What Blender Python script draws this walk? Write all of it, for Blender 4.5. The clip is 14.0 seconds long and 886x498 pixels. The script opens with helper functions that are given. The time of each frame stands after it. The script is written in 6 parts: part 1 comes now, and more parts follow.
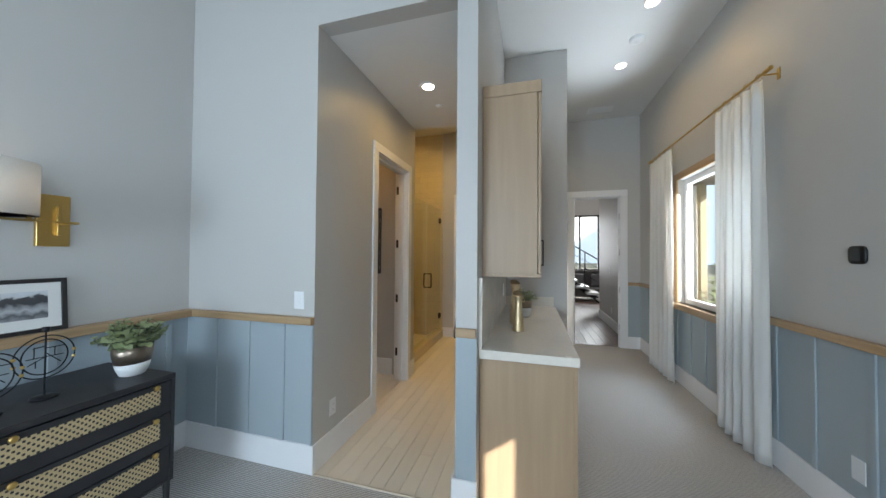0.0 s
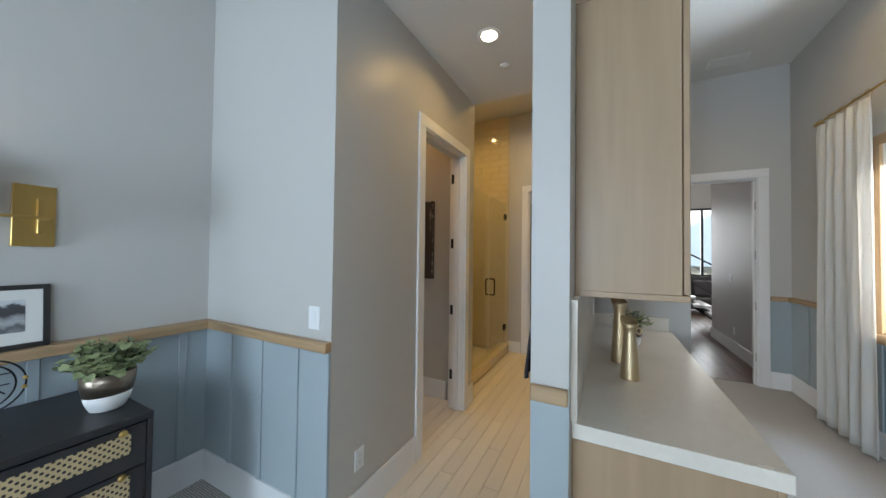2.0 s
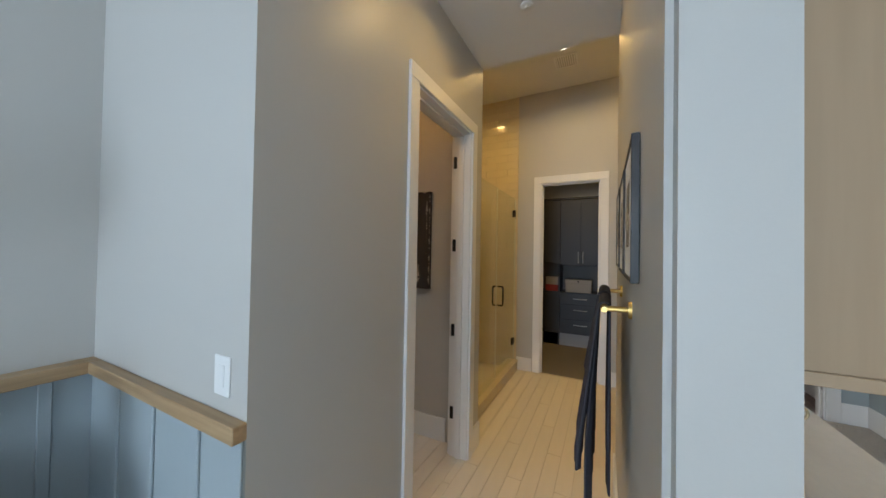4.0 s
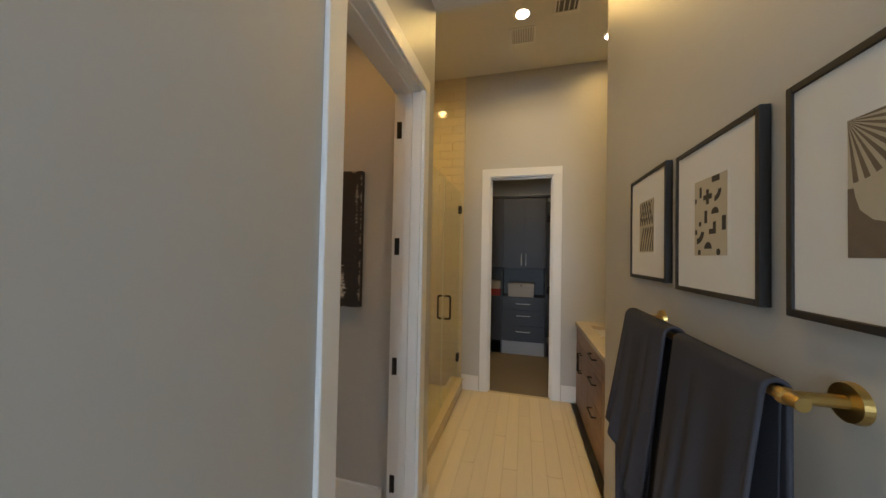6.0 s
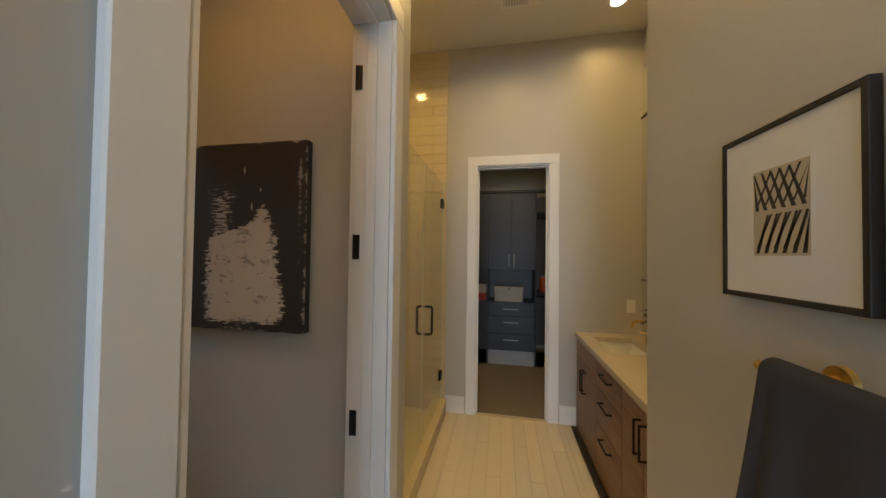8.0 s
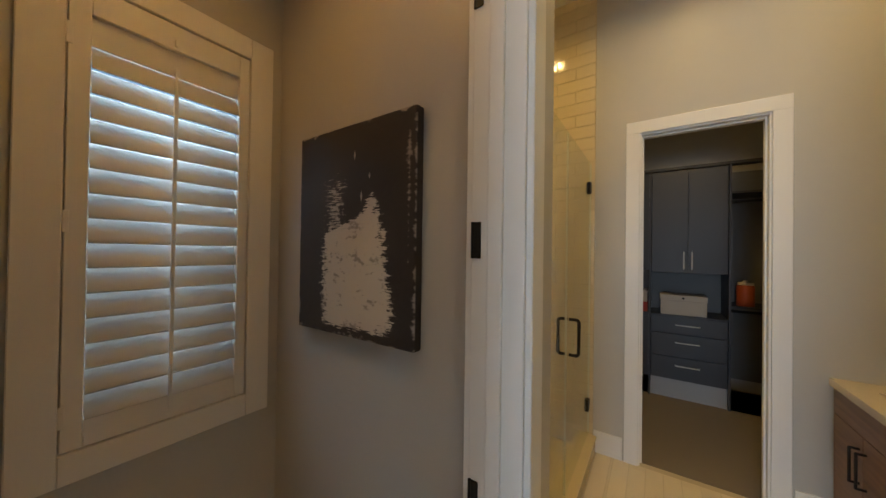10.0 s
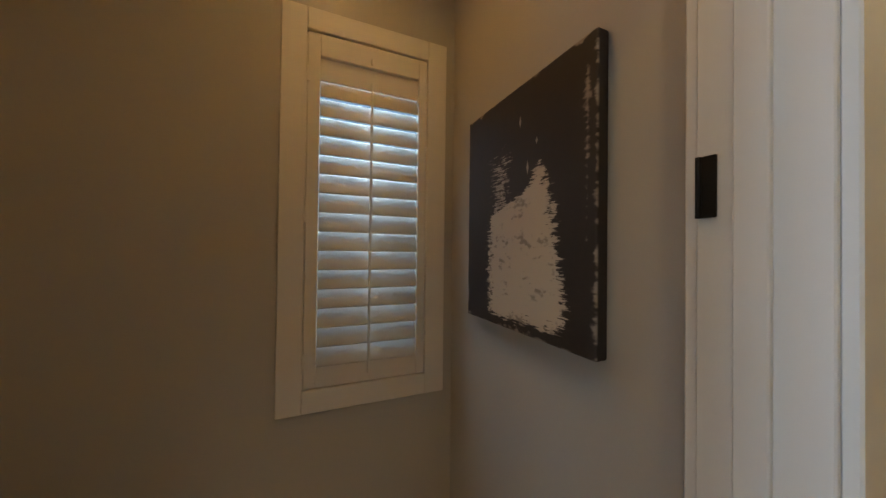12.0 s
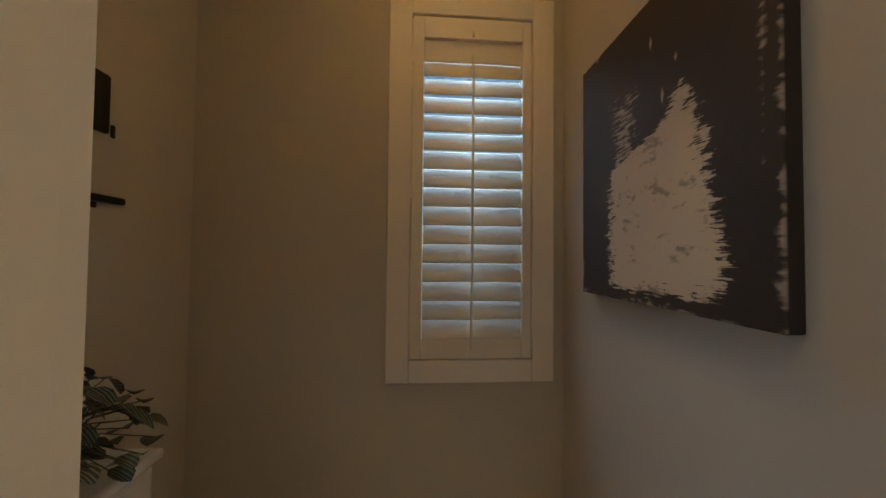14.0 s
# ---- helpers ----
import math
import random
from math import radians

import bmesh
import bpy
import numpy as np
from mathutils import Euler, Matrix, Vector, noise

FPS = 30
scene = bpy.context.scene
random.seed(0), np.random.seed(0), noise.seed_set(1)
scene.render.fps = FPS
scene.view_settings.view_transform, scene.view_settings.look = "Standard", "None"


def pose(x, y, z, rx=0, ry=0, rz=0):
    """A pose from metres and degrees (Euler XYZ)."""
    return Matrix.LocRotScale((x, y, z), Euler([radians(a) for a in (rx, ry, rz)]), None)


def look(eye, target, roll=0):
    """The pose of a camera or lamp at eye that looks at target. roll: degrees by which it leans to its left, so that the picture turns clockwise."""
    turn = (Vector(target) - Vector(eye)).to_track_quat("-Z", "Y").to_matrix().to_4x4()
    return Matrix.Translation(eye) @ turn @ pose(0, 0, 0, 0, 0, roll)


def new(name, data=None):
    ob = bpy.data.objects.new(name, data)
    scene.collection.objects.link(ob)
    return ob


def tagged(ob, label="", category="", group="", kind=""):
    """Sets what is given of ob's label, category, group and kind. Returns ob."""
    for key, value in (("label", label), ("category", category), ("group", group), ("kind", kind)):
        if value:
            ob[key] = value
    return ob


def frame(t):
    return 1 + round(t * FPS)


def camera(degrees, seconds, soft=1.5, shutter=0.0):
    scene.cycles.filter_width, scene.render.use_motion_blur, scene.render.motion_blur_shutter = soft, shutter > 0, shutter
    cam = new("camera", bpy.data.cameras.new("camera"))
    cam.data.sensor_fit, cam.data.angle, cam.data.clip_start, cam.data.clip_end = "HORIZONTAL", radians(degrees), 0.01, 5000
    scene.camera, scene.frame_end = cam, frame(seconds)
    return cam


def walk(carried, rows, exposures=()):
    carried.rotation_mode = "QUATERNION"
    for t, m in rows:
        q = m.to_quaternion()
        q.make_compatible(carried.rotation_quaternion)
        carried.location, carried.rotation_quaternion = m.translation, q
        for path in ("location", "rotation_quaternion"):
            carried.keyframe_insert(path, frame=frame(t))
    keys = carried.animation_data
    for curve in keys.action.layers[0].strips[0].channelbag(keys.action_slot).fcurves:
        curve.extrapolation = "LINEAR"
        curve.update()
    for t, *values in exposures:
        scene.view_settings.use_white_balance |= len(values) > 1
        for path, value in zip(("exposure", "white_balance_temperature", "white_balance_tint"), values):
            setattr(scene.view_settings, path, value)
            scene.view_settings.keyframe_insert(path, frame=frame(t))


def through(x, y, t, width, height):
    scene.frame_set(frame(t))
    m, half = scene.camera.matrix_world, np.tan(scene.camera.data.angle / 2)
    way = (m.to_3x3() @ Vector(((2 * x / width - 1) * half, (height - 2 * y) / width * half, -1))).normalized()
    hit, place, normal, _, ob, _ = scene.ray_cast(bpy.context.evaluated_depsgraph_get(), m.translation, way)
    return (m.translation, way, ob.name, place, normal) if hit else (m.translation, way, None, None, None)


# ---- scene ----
cam = camera(109.3, 14.0)
PATH = [
    (0, (0.468, 0.951, 1.471), (-0.074, 2.876, 1.51), 0.4),
    (0.5, (0.458, 1.103, 1.484), (-0.203, 2.99, 1.528), 0.4),
    (1, (0.413, 1.275, 1.475), (-0.364, 3.118, 1.517), 0.5),
    (1.5, (0.342, 1.457, 1.472), (-0.531, 3.256, 1.51), 0.6),
    (2, (0.277, 1.623, 1.488), (-0.647, 3.396, 1.526), 0.7),
    (2.5, (0.207, 1.784, 1.485), (-0.73, 3.551, 1.525), 0.7),
    (3, (0.128, 1.942, 1.495), (-0.808, 3.709, 1.535), 0.8),
    (3.2, (0.1, 1.995, 1.505), (-0.837, 3.762, 1.541), 0.9),
    (5.3, (-0.299, 2.605, 1.551), (-1.005, 4.476, 1.588), 1.0),
    (5.5, (-0.333, 2.663, 1.551), (-0.974, 4.557, 1.591), 1.0),
    (6, (-0.401, 2.809, 1.558), (-0.899, 4.746, 1.597), 1.1),
    (6.5, (-0.441, 2.931, 1.57), (-0.828, 4.893, 1.611), 1.0),
    (7, (-0.462, 3.049, 1.571), (-0.782, 5.023, 1.615), 0.9),
    (7.2, (-0.476, 3.104, 1.569), (-0.781, 5.08, 1.612), 0.9),
    (9.3, (-0.646, 3.584, 1.583), (-1.431, 5.424, 1.598), 0.8),
    (9.5, (-0.665, 3.618, 1.582), (-1.548, 5.413, 1.594), 0.9),
    (10, (-0.695, 3.697, 1.57), (-1.812, 5.355, 1.587), 0.8),
    (10.5, (-0.727, 3.759, 1.561), (-2.077, 5.235, 1.574), 0.8),
    (11, (-0.759, 3.806, 1.533), (-2.324, 5.052, 1.551), 0.8),
    (11.5, (-0.781, 3.84, 1.517), (-2.508, 4.85, 1.534), 0.8),
    (12, (-0.796, 3.854, 1.498), (-2.63, 4.653, 1.52), 0.7),
    (12.5, (-0.808, 3.895, 1.462), (-2.723, 4.469, 1.502), 0.7),
    (13, (-0.822, 3.887, 1.44), (-2.776, 4.311, 1.476), 0.7),
    (13.5, (-0.846, 3.895, 1.4), (-2.827, 4.164, 1.444), 0.6),
    (14, (-0.863, 3.899, 1.361), (-2.858, 4.032, 1.41), 0.6),
]
STOPS = 1.25        # one setting of the camera for the whole walk
DIM = 2.0 ** -STOPS
walk(cam, [(t, look(eye, target, roll)) for t, eye, target, roll in PATH], [(0, STOPS), (14, STOPS)])

# ---- world, sun, large lights ----
world = bpy.data.worlds.new("sky")
scene.world = world
world.use_nodes = True
wn = world.node_tree.nodes
sky = wn.new("ShaderNodeTexSky")
sky.sky_type, sky.sun_disc = "NISHITA", False
sky.sun_elevation, sky.sun_rotation = radians(22), radians(145)
wn["Background"].inputs["Strength"].default_value = 0.125 * DIM
world.node_tree.links.new(sky.outputs[0], wn["Background"].inputs["Color"])

SUN_WAY = Vector((-0.53, 0.76, -0.37)).normalized()
sun_data = bpy.data.lights.new("sun", "SUN")
sun_data.energy, sun_data.angle, sun_data.color = 5.0, radians(0.5), (1.0, 0.97, 0.92)
sun = new("sun", sun_data)
sun.matrix_world = look((30, -40, 22), Vector((30, -40, 22)) + SUN_WAY)


def area(name, loc, target, sx, sy, watts, color, spread=180):
    d = bpy.data.lights.new(name, "AREA")
    d.shape, d.size, d.size_y, d.energy, d.color, d.spread = "RECTANGLE", sx, sy, watts * 1.16 * DIM, color, radians(spread)
    ob = new(name, d)
    ob.matrix_world = look(loc, target)
    return ob


DAY = (0.63, 0.82, 1.035)
WARM = (1.0, 0.645, 0.20)
AMBER = (1.0, 0.50, 0.12)
# sky light through the wide bedroom window behind the walk
area("window_light", (-0.75, -3.45, 1.55), (-0.75, 5, 1.45), 2.1, 2.2, 175, DAY)
# lamp added at the unseen side window to even out the west wall
area("east_window_light", (2.10, -0.9, 1.6), (-2, -0.5, 1.35), 2.6, 1.8, 52, DAY, 112)
# sky light at the hall window, the small shuttered window and the living room glazing
area("hall_window_light", (2.72, 4.95, 2.95), (1.3, 5.1, 1.0), 0.9, 0.8, 60, DAY)
# added lamp below the hall sill, standing in for light off the ground
area("hall_ground_bounce", (2.78, 4.98, 0.36), (1.2, 5.7, 3.2), 0.8, 0.7, 112, (0.74, 0.87, 1.0))
area("shutter_light", (-2.92, 4.12, 2.45), (-2.27, 4.12, 1.5), 1.2, 1.2, 34, (0.56, 0.77, 1.0))
area("living_window_light", (2.45, 14.25, 1.75), (2.3, 6, 1.2), 3.0, 2.3, 150, (0.92, 0.93, 1.0))


# ---- materials ----
def material(name, color, rough=0.6, metal=0.0, var=0.06, scale=6.0, fine=0.0, fine_scale=200.0, bump=0.0,
             bump_scale=150.0, spec=0.5, stretch=(1, 1, 1), rand=0.0, coat=0.0):
    """Painted, woven or plain surface: colour that varies at two scales, fine relief, uneven gloss."""
    m = bpy.data.materials.new(name)
    m.use_nodes = True
    n, l = m.node_tree.nodes, m.node_tree.links
    b = n["Principled BSDF"]
    co = n.new("ShaderNodeTexCoord")
    mp = n.new("ShaderNodeMapping")
    mp.inputs["Scale"].default_value = stretch
    l.new(co.outputs["Object"], mp.inputs["Vector"])
    big, small = n.new("ShaderNodeTexNoise"), n.new("ShaderNodeTexNoise")
    big.inputs["Scale"].default_value, small.inputs["Scale"].default_value = scale, fine_scale
    big.inputs["Detail"].default_value = 5
    for t in (big, small):
        l.new(mp.outputs[0], t.inputs["Vector"])
    add = n.new("ShaderNodeMath")
    add.operation = "MULTIPLY_ADD"
    add.inputs[1].default_value = var * 2
    add.inputs[2].default_value = 1 - var
    l.new(big.outputs["Fac"], add.inputs[0])
    add2 = n.new("ShaderNodeMath")
    add2.operation = "MULTIPLY_ADD"
    add2.inputs[1].default_value = fine * 2
    l.new(small.outputs["Fac"], add2.inputs[0])
    sub = n.new("ShaderNodeMath")
    sub.operation = "SUBTRACT"
    l.new(add.outputs[0], sub.inputs[0])
    sub.inputs[1].default_value = fine
    l.new(sub.outputs[0], add2.inputs[2])
    last = add2
    if rand:
        info = n.new("ShaderNodeObjectInfo")
        r = n.new("ShaderNodeMath")
        r.operation = "MULTIPLY_ADD"
        r.inputs[1].default_value = rand
        l.new(info.outputs["Random"], r.inputs[0])
        l.new(add2.outputs[0], r.inputs[2])
        last = r
    mul = n.new("ShaderNodeVectorMath")
    mul.operation = "SCALE"
    mul.inputs[0].default_value = color
    l.new(last.outputs[0], mul.inputs["Scale"])
    l.new(mul.outputs[0], b.inputs["Base Color"])
    rr = n.new("ShaderNodeMath")
    rr.operation = "MULTIPLY_ADD"
    rr.inputs[1].default_value = 0.14
    rr.inputs[2].default_value = rough - 0.07
    l.new(big.outputs["Fac"], rr.inputs[0])
    l.new(rr.outputs[0], b.inputs["Roughness"])
    b.inputs["Metallic"].default_value = metal
    b.inputs["Specular IOR Level"].default_value = spec
    b.inputs["Coat Weight"].default_value = coat
    if bump:
        t = n.new("ShaderNodeTexNoise")
        t.inputs["Scale"].default_value = bump_scale
        t.inputs["Detail"].default_value = 3
        l.new(mp.outputs[0], t.inputs["Vector"])
        bp = n.new("ShaderNodeBump")
        bp.inputs["Strength"].default_value = bump
        bp.inputs["Distance"].default_value = 0.004
        l.new(t.outputs["Fac"], bp.inputs["Height"])
        l.new(bp.outputs[0], b.inputs["Normal"])
    return m


def carpet_material(name, light, dark, along):
    """Loop-pile carpet with fine broken ribs."""
    m = material(name, light, 0.95, var=0.05, scale=3, bump=0)
    n, l = m.node_tree.nodes, m.node_tree.links
    b = n["Principled BSDF"]
    co = n.new("ShaderNodeTexCoord")
    mp = n.new("ShaderNodeMapping")
    mp.inputs["Scale"].default_value = (1, 0.18, 1) if along == "y" else (0.18, 1, 1)
    l.new(co.outputs["Object"], mp.inputs["Vector"])
    w = n.new("ShaderNodeTexNoise")
    w.inputs["Scale"].default_value = 170
    w.inputs["Detail"].default_value = 2
    l.new(mp.outputs[0], w.inputs["Vector"])
    rib = n.new("ShaderNodeTexWave")
    rib.bands_direction = "X" if along == "y" else "Y"
    rib.inputs["Scale"].default_value, rib.inputs["Distortion"].default_value = 24, 2.2
    rib.inputs["Detail"].default_value, rib.inputs["Detail Scale"].default_value = 2, 1.5
    l.new(co.outputs["Object"], rib.inputs["Vector"])
    both = n.new("ShaderNodeMix")
    both.inputs["Factor"].default_value = 0.5
    l.new(w.outputs["Fac"], both.inputs["A"])
    l.new(rib.outputs["Fac"], both.inputs["B"])
    rp = n.new("ShaderNodeValToRGB")
    rp.color_ramp.elements[0].position, rp.color_ramp.elements[1].position = 0.40, 0.60
    rp.color_ramp.elements[0].color, rp.color_ramp.elements[1].color = (*dark, 1), (*light, 1)
    l.new(both.outputs["Result"], rp.inputs["Fac"])
    l.new(rp.outputs["Color"], b.inputs["Base Color"])
    bp = n.new("ShaderNodeBump")
    bp.inputs["Strength"].default_value, bp.inputs["Distance"].default_value = 0.8, 0.006
    l.new(both.outputs["Result"], bp.inputs["Height"])
    l.new(bp.outputs[0], b.inputs["Normal"])
    b.inputs["Specular IOR Level"].default_value = 0.1
    return m


def wood_material(name, light, dark, rough=0.45, axis="z", scale=1.0, coat=0.0):
    m = material(name, light, rough, var=0.04, scale=4, coat=coat)
    n, l = m.node_tree.nodes, m.node_tree.links
    b = n["Principled BSDF"]
    co = n.new("ShaderNodeTexCoord")
    info = n.new("ShaderNodeObjectInfo")
    off = n.new("ShaderNodeVectorMath")
    off.operation = "SCALE"
    off.inputs[0].default_value = (7, 3, 5)
    l.new(info.outputs["Random"], off.inputs["Scale"])
    ad = n.new("ShaderNodeVectorMath")
    l.new(co.outputs["Object"], ad.inputs[0])
    l.new(off.outputs[0], ad.inputs[1])
    mp = n.new("ShaderNodeMapping")
    s = {"x": (0.05, 1, 1), "y": (1, 0.05, 1), "z": (1, 1, 0.05)}[axis]
    mp.inputs["Scale"].default_value = [v * scale for v in s]
    l.new(ad.outputs[0], mp.inputs["Vector"])
    g, g2 = n.new("ShaderNodeTexNoise"), n.new("ShaderNodeTexNoise")
    g.inputs["Scale"].default_value, g.inputs["Detail"].default_value = 45, 6
    g2.inputs["Scale"].default_value, g2.inputs["Detail"].default_value = 8, 3
    for t in (g, g2):
        l.new(mp.outputs[0], t.inputs["Vector"])
    av = n.new("ShaderNodeMath")
    av.operation = "ADD"
    l.new(g.outputs["Fac"], av.inputs[0])
    l.new(g2.outputs["Fac"], av.inputs[1])
    rp = n.new("ShaderNodeValToRGB")
    rp.color_ramp.elements[0].position, rp.color_ramp.elements[1].position = 0.40, 0.60
    rp.color_ramp.elements[0].color, rp.color_ramp.elements[1].color = (*dark, 1), (*light, 1)
    half = n.new("ShaderNodeMath")
    half.operation = "MULTIPLY"
    half.inputs[1].default_value = 0.5
    l.new(av.outputs[0], half.inputs[0])
    l.new(half.outputs[0], rp.inputs["Fac"])
    l.new(rp.outputs["Color"], b.inputs["Base Color"])
    bp = n.new("ShaderNodeBump")
    bp.inputs["Strength"].default_value, bp.inputs["Distance"].default_value = 0.15, 0.002
    l.new(g.outputs["Fac"], bp.inputs["Height"])
    l.new(bp.outputs[0], b.inputs["Normal"])
    return m


def glass_material(name, tint=(0.98, 1.0, 0.99)):
    m = bpy.data.materials.new(name)
    m.use_nodes = True
    n, l = m.node_tree.nodes, m.node_tree.links
    n.remove(n["Principled BSDF"])
    tr, gl, mx, fr = n.new("ShaderNodeBsdfTransparent"), n.new("ShaderNodeBsdfGlossy"), n.new("ShaderNodeMixShader"), n.new("ShaderNodeLayerWeight")
    tr.inputs["Color"].default_value = (*tint, 1)
    gl.inputs["Roughness"].default_value = 0.02
    fr.inputs["Blend"].default_value = 0.5
    pw5, sc5 = n.new("ShaderNodeMath"), n.new("ShaderNodeMath")
    pw5.operation, sc5.operation = "POWER", "MULTIPLY_ADD"
    pw5.inputs[1].default_value = 5.0
    sc5.inputs[1].default_value, sc5.inputs[2].default_value = 0.32, 0.03
    l.new(fr.outputs["Facing"], pw5.inputs[0])
    l.new(pw5.outputs[0], sc5.inputs[0])
    l.new(sc5.outputs[0], mx.inputs["Fac"])
    l.new(tr.outputs[0], mx.inputs[1])
    l.new(gl.outputs[0], mx.inputs[2])
    l.new(mx.outputs[0], n["Material Output"].inputs["Surface"])
    return m


def glow_material(name, color, strength):
    m = bpy.data.materials.new(name)
    m.use_nodes = True
    b = m.node_tree.nodes["Principled BSDF"]
    b.inputs["Base Color"].default_value = (0.8, 0.8, 0.8, 1)
    b.inputs["Emission Color"].default_value = (*color, 1)
    b.inputs["Emission Strength"].default_value = strength * DIM
    return m


def cane_material(name):
    """Woven cane webbing: pale straw strands with small dark openings in staggered rows."""
    m = material(name, (0.52, 0.40, 0.22), 0.6, var=0.12, scale=12, fine=0.1)
    n, l = m.node_tree.nodes, m.node_tree.links
    b = n["Principled BSDF"]
    co = n.new("ShaderNodeTexCoord")
    sp = n.new("ShaderNodeSeparateXYZ")
    l.new(co.outputs["Object"], sp.inputs[0])

    def mt(op, a, c=None):
        k = n.new("ShaderNodeMath")
        k.operation = op
        for i, v in enumerate((a, c)):
            if v is None:
                continue
            if isinstance(v, (int, float)):
                k.inputs[i].default_value = v
            else:
                l.new(v, k.inputs[i])
        return k.outputs[0]
    a = mt("MULTIPLY", sp.outputs["Y"], 2 * math.pi / 0.026)
    c = mt("MULTIPLY", sp.outputs["Z"], 2 * math.pi / 0.026)
    s = mt("MULTIPLY", mt("COSINE", a), mt("COSINE", c))
    hole = mt("GREATER_THAN", s, 0.36)
    mx = n.new("ShaderNodeMix")
    mx.data_type = "RGBA"
    l.new(hole, mx.inputs["Factor"])
    src = b.inputs["Base Color"].links[0].from_socket
    l.new(src, mx.inputs["A"])
    mx.inputs["B"].default_value = (0.02, 0.018, 0.016, 1)
    l.new(mx.outputs["Result"], b.inputs["Base Color"])
    bp = n.new("ShaderNodeBump")
    bp.invert = True
    bp.inputs["Strength"].default_value, bp.inputs["Distance"].default_value = 0.6, 0.003
    l.new(hole, bp.inputs["Height"])
    l.new(bp.outputs[0], b.inputs["Normal"])
    return m


def cloth_material(name, color, through=0.0, rough=0.9, clear=0.0):
    m = material(name, color, rough, var=0.05, scale=5, fine=0.08, fine_scale=500, bump=0.25, bump_scale=420, spec=0.1)
    if through:
        n, l = m.node_tree.nodes, m.node_tree.links
        b = n["Principled BSDF"]
        tr, mx = n.new("ShaderNodeBsdfTranslucent"), n.new("ShaderNodeMixShader")
        tr.inputs["Color"].default_value = (*color, 1)
        mx.inputs["Fac"].default_value = through
        l.new(b.outputs[0], mx.inputs[1])
        l.new(tr.outputs[0], mx.inputs[2])
        out = mx
        if clear:
            open_weave, out = n.new("ShaderNodeBsdfTransparent"), n.new("ShaderNodeMixShader")
            out.inputs["Fac"].default_value = clear
            l.new(mx.outputs[0], out.inputs[1])
            l.new(open_weave.outputs[0], out.inputs[2])
        l.new(out.outputs[0], n["Material Output"].inputs["Surface"])
    return m


M = {}
M["paint"] = material("greige_wall_paint", (0.505, 0.488, 0.458), 0.42, var=0.025, scale=1.2, fine=0.012, bump=0.04, bump_scale=180, spec=0.4)
M["paint_back"] = material("wall_paint_plain", (0.58, 0.555, 0.52), 0.6, var=0.03, scale=1.5, bump=0.08)
M["ceiling"] = material("white_ceiling_paint", (0.72, 0.71, 0.69), 0.75, var=0.02, scale=1.0, bump=0.08, bump_scale=220)
M["trim"] = material("white_trim_paint", (0.78, 0.77, 0.76), 0.38, var=0.025, scale=3, bump=0.03, bump_scale=90)
M["blue"] = material("blue_grey_panel_paint", (0.345, 0.395, 0.415), 0.45, var=0.04, scale=2.0, fine=0.015, bump=0.05, bump_scale=160)
M["oak"] = wood_material("oak_rail_wood", (0.46, 0.31, 0.17), (0.33, 0.21, 0.11), 0.45, "y")
M["oak_x"] = wood_material("oak_rail_wood_x", (0.46, 0.31, 0.17), (0.33, 0.21, 0.11), 0.45, "x")
M["oak_z"] = wood_material("oak_trim_wood_z", (0.46, 0.31, 0.17), (0.33, 0.21, 0.11), 0.45, "z")
M["maple"] = wood_material("pale_maple_veneer", (0.41, 0.283, 0.174), (0.368, 0.252, 0.153), 0.42, "z", 0.8)
M["walnut"] = wood_material("walnut_vanity_veneer", (0.25, 0.135, 0.075), (0.15, 0.08, 0.045), 0.4, "y")
M["quartz"] = material("pale_quartz", (0.73, 0.67, 0.585), 0.24, var=0.10, scale=5, fine=0.05, fine_scale=45, stretch=(1, 0.6, 1))
M["quartz_w"] = material("cream_quartz", (0.57, 0.51, 0.42), 0.25, var=0.06, scale=4, fine=0.03, fine_scale=70)
M["carpet"] = carpet_material("grey_ribbed_carpet", (0.60, 0.57, 0.535), (0.34, 0.315, 0.29), "x")
M["carpet_b"] = carpet_material("taupe_closet_carpet", (0.27, 0.235, 0.205), (0.18, 0.155, 0.135), "x")
M["plank"] = material("cream_plank_tile", (0.70, 0.625, 0.52), 0.40, var=0.05, scale=3, fine=0.04, fine_scale=25, stretch=(1, 0.15, 1), rand=0.10, bump=0.04, bump_scale=60)
M["grout"] = material("tan_grout", (0.58, 0.505, 0.405), 0.85, var=0.06)
M["tile"] = material("cream_glazed_tile", (0.66, 0.57, 0.40), 0.085, var=0.03, scale=9, rand=0.07, bump=0.05, bump_scale=9)
M["tilegrout"] = material("pale_tile_grout", (0.63, 0.545, 0.39), 0.8)
M["dark_wood"] = wood_material("dark_floor_wood", (0.15, 0.075, 0.042), (0.085, 0.042, 0.024), 0.36, "y", 1.0)
M["black"] = material("black_painted_wood", (0.022, 0.022, 0.025), 0.42, var=0.15, scale=5, bump=0.03)
M["black_metal"] = material("black_metal", (0.018, 0.018, 0.02), 0.38, metal=0.6, var=0.15, scale=20)
M["frame"] = material("black_picture_frame", (0.020, 0.017, 0.016), 0.45, var=0.15, scale=9, bump=0.05)
M["slate"] = material("slate_cabinet_laminate", (0.033, 0.034, 0.042), 0.5, var=0.05, scale=3, bump=0.03)
M["slate_in"] = material("grey_cabinet_liner", (0.13, 0.125, 0.125), 0.6, var=0.05)
M["brass"] = material("brushed_brass", (0.56, 0.38, 0.13), 0.33, metal=1.0, var=0.06, scale=12, bump=0.05, bump_scale=300)
M["gold"] = material("pale_gold_metal", (0.60, 0.47, 0.29), 0.45, metal=1.0, var=0.08, scale=8, bump=0.05)
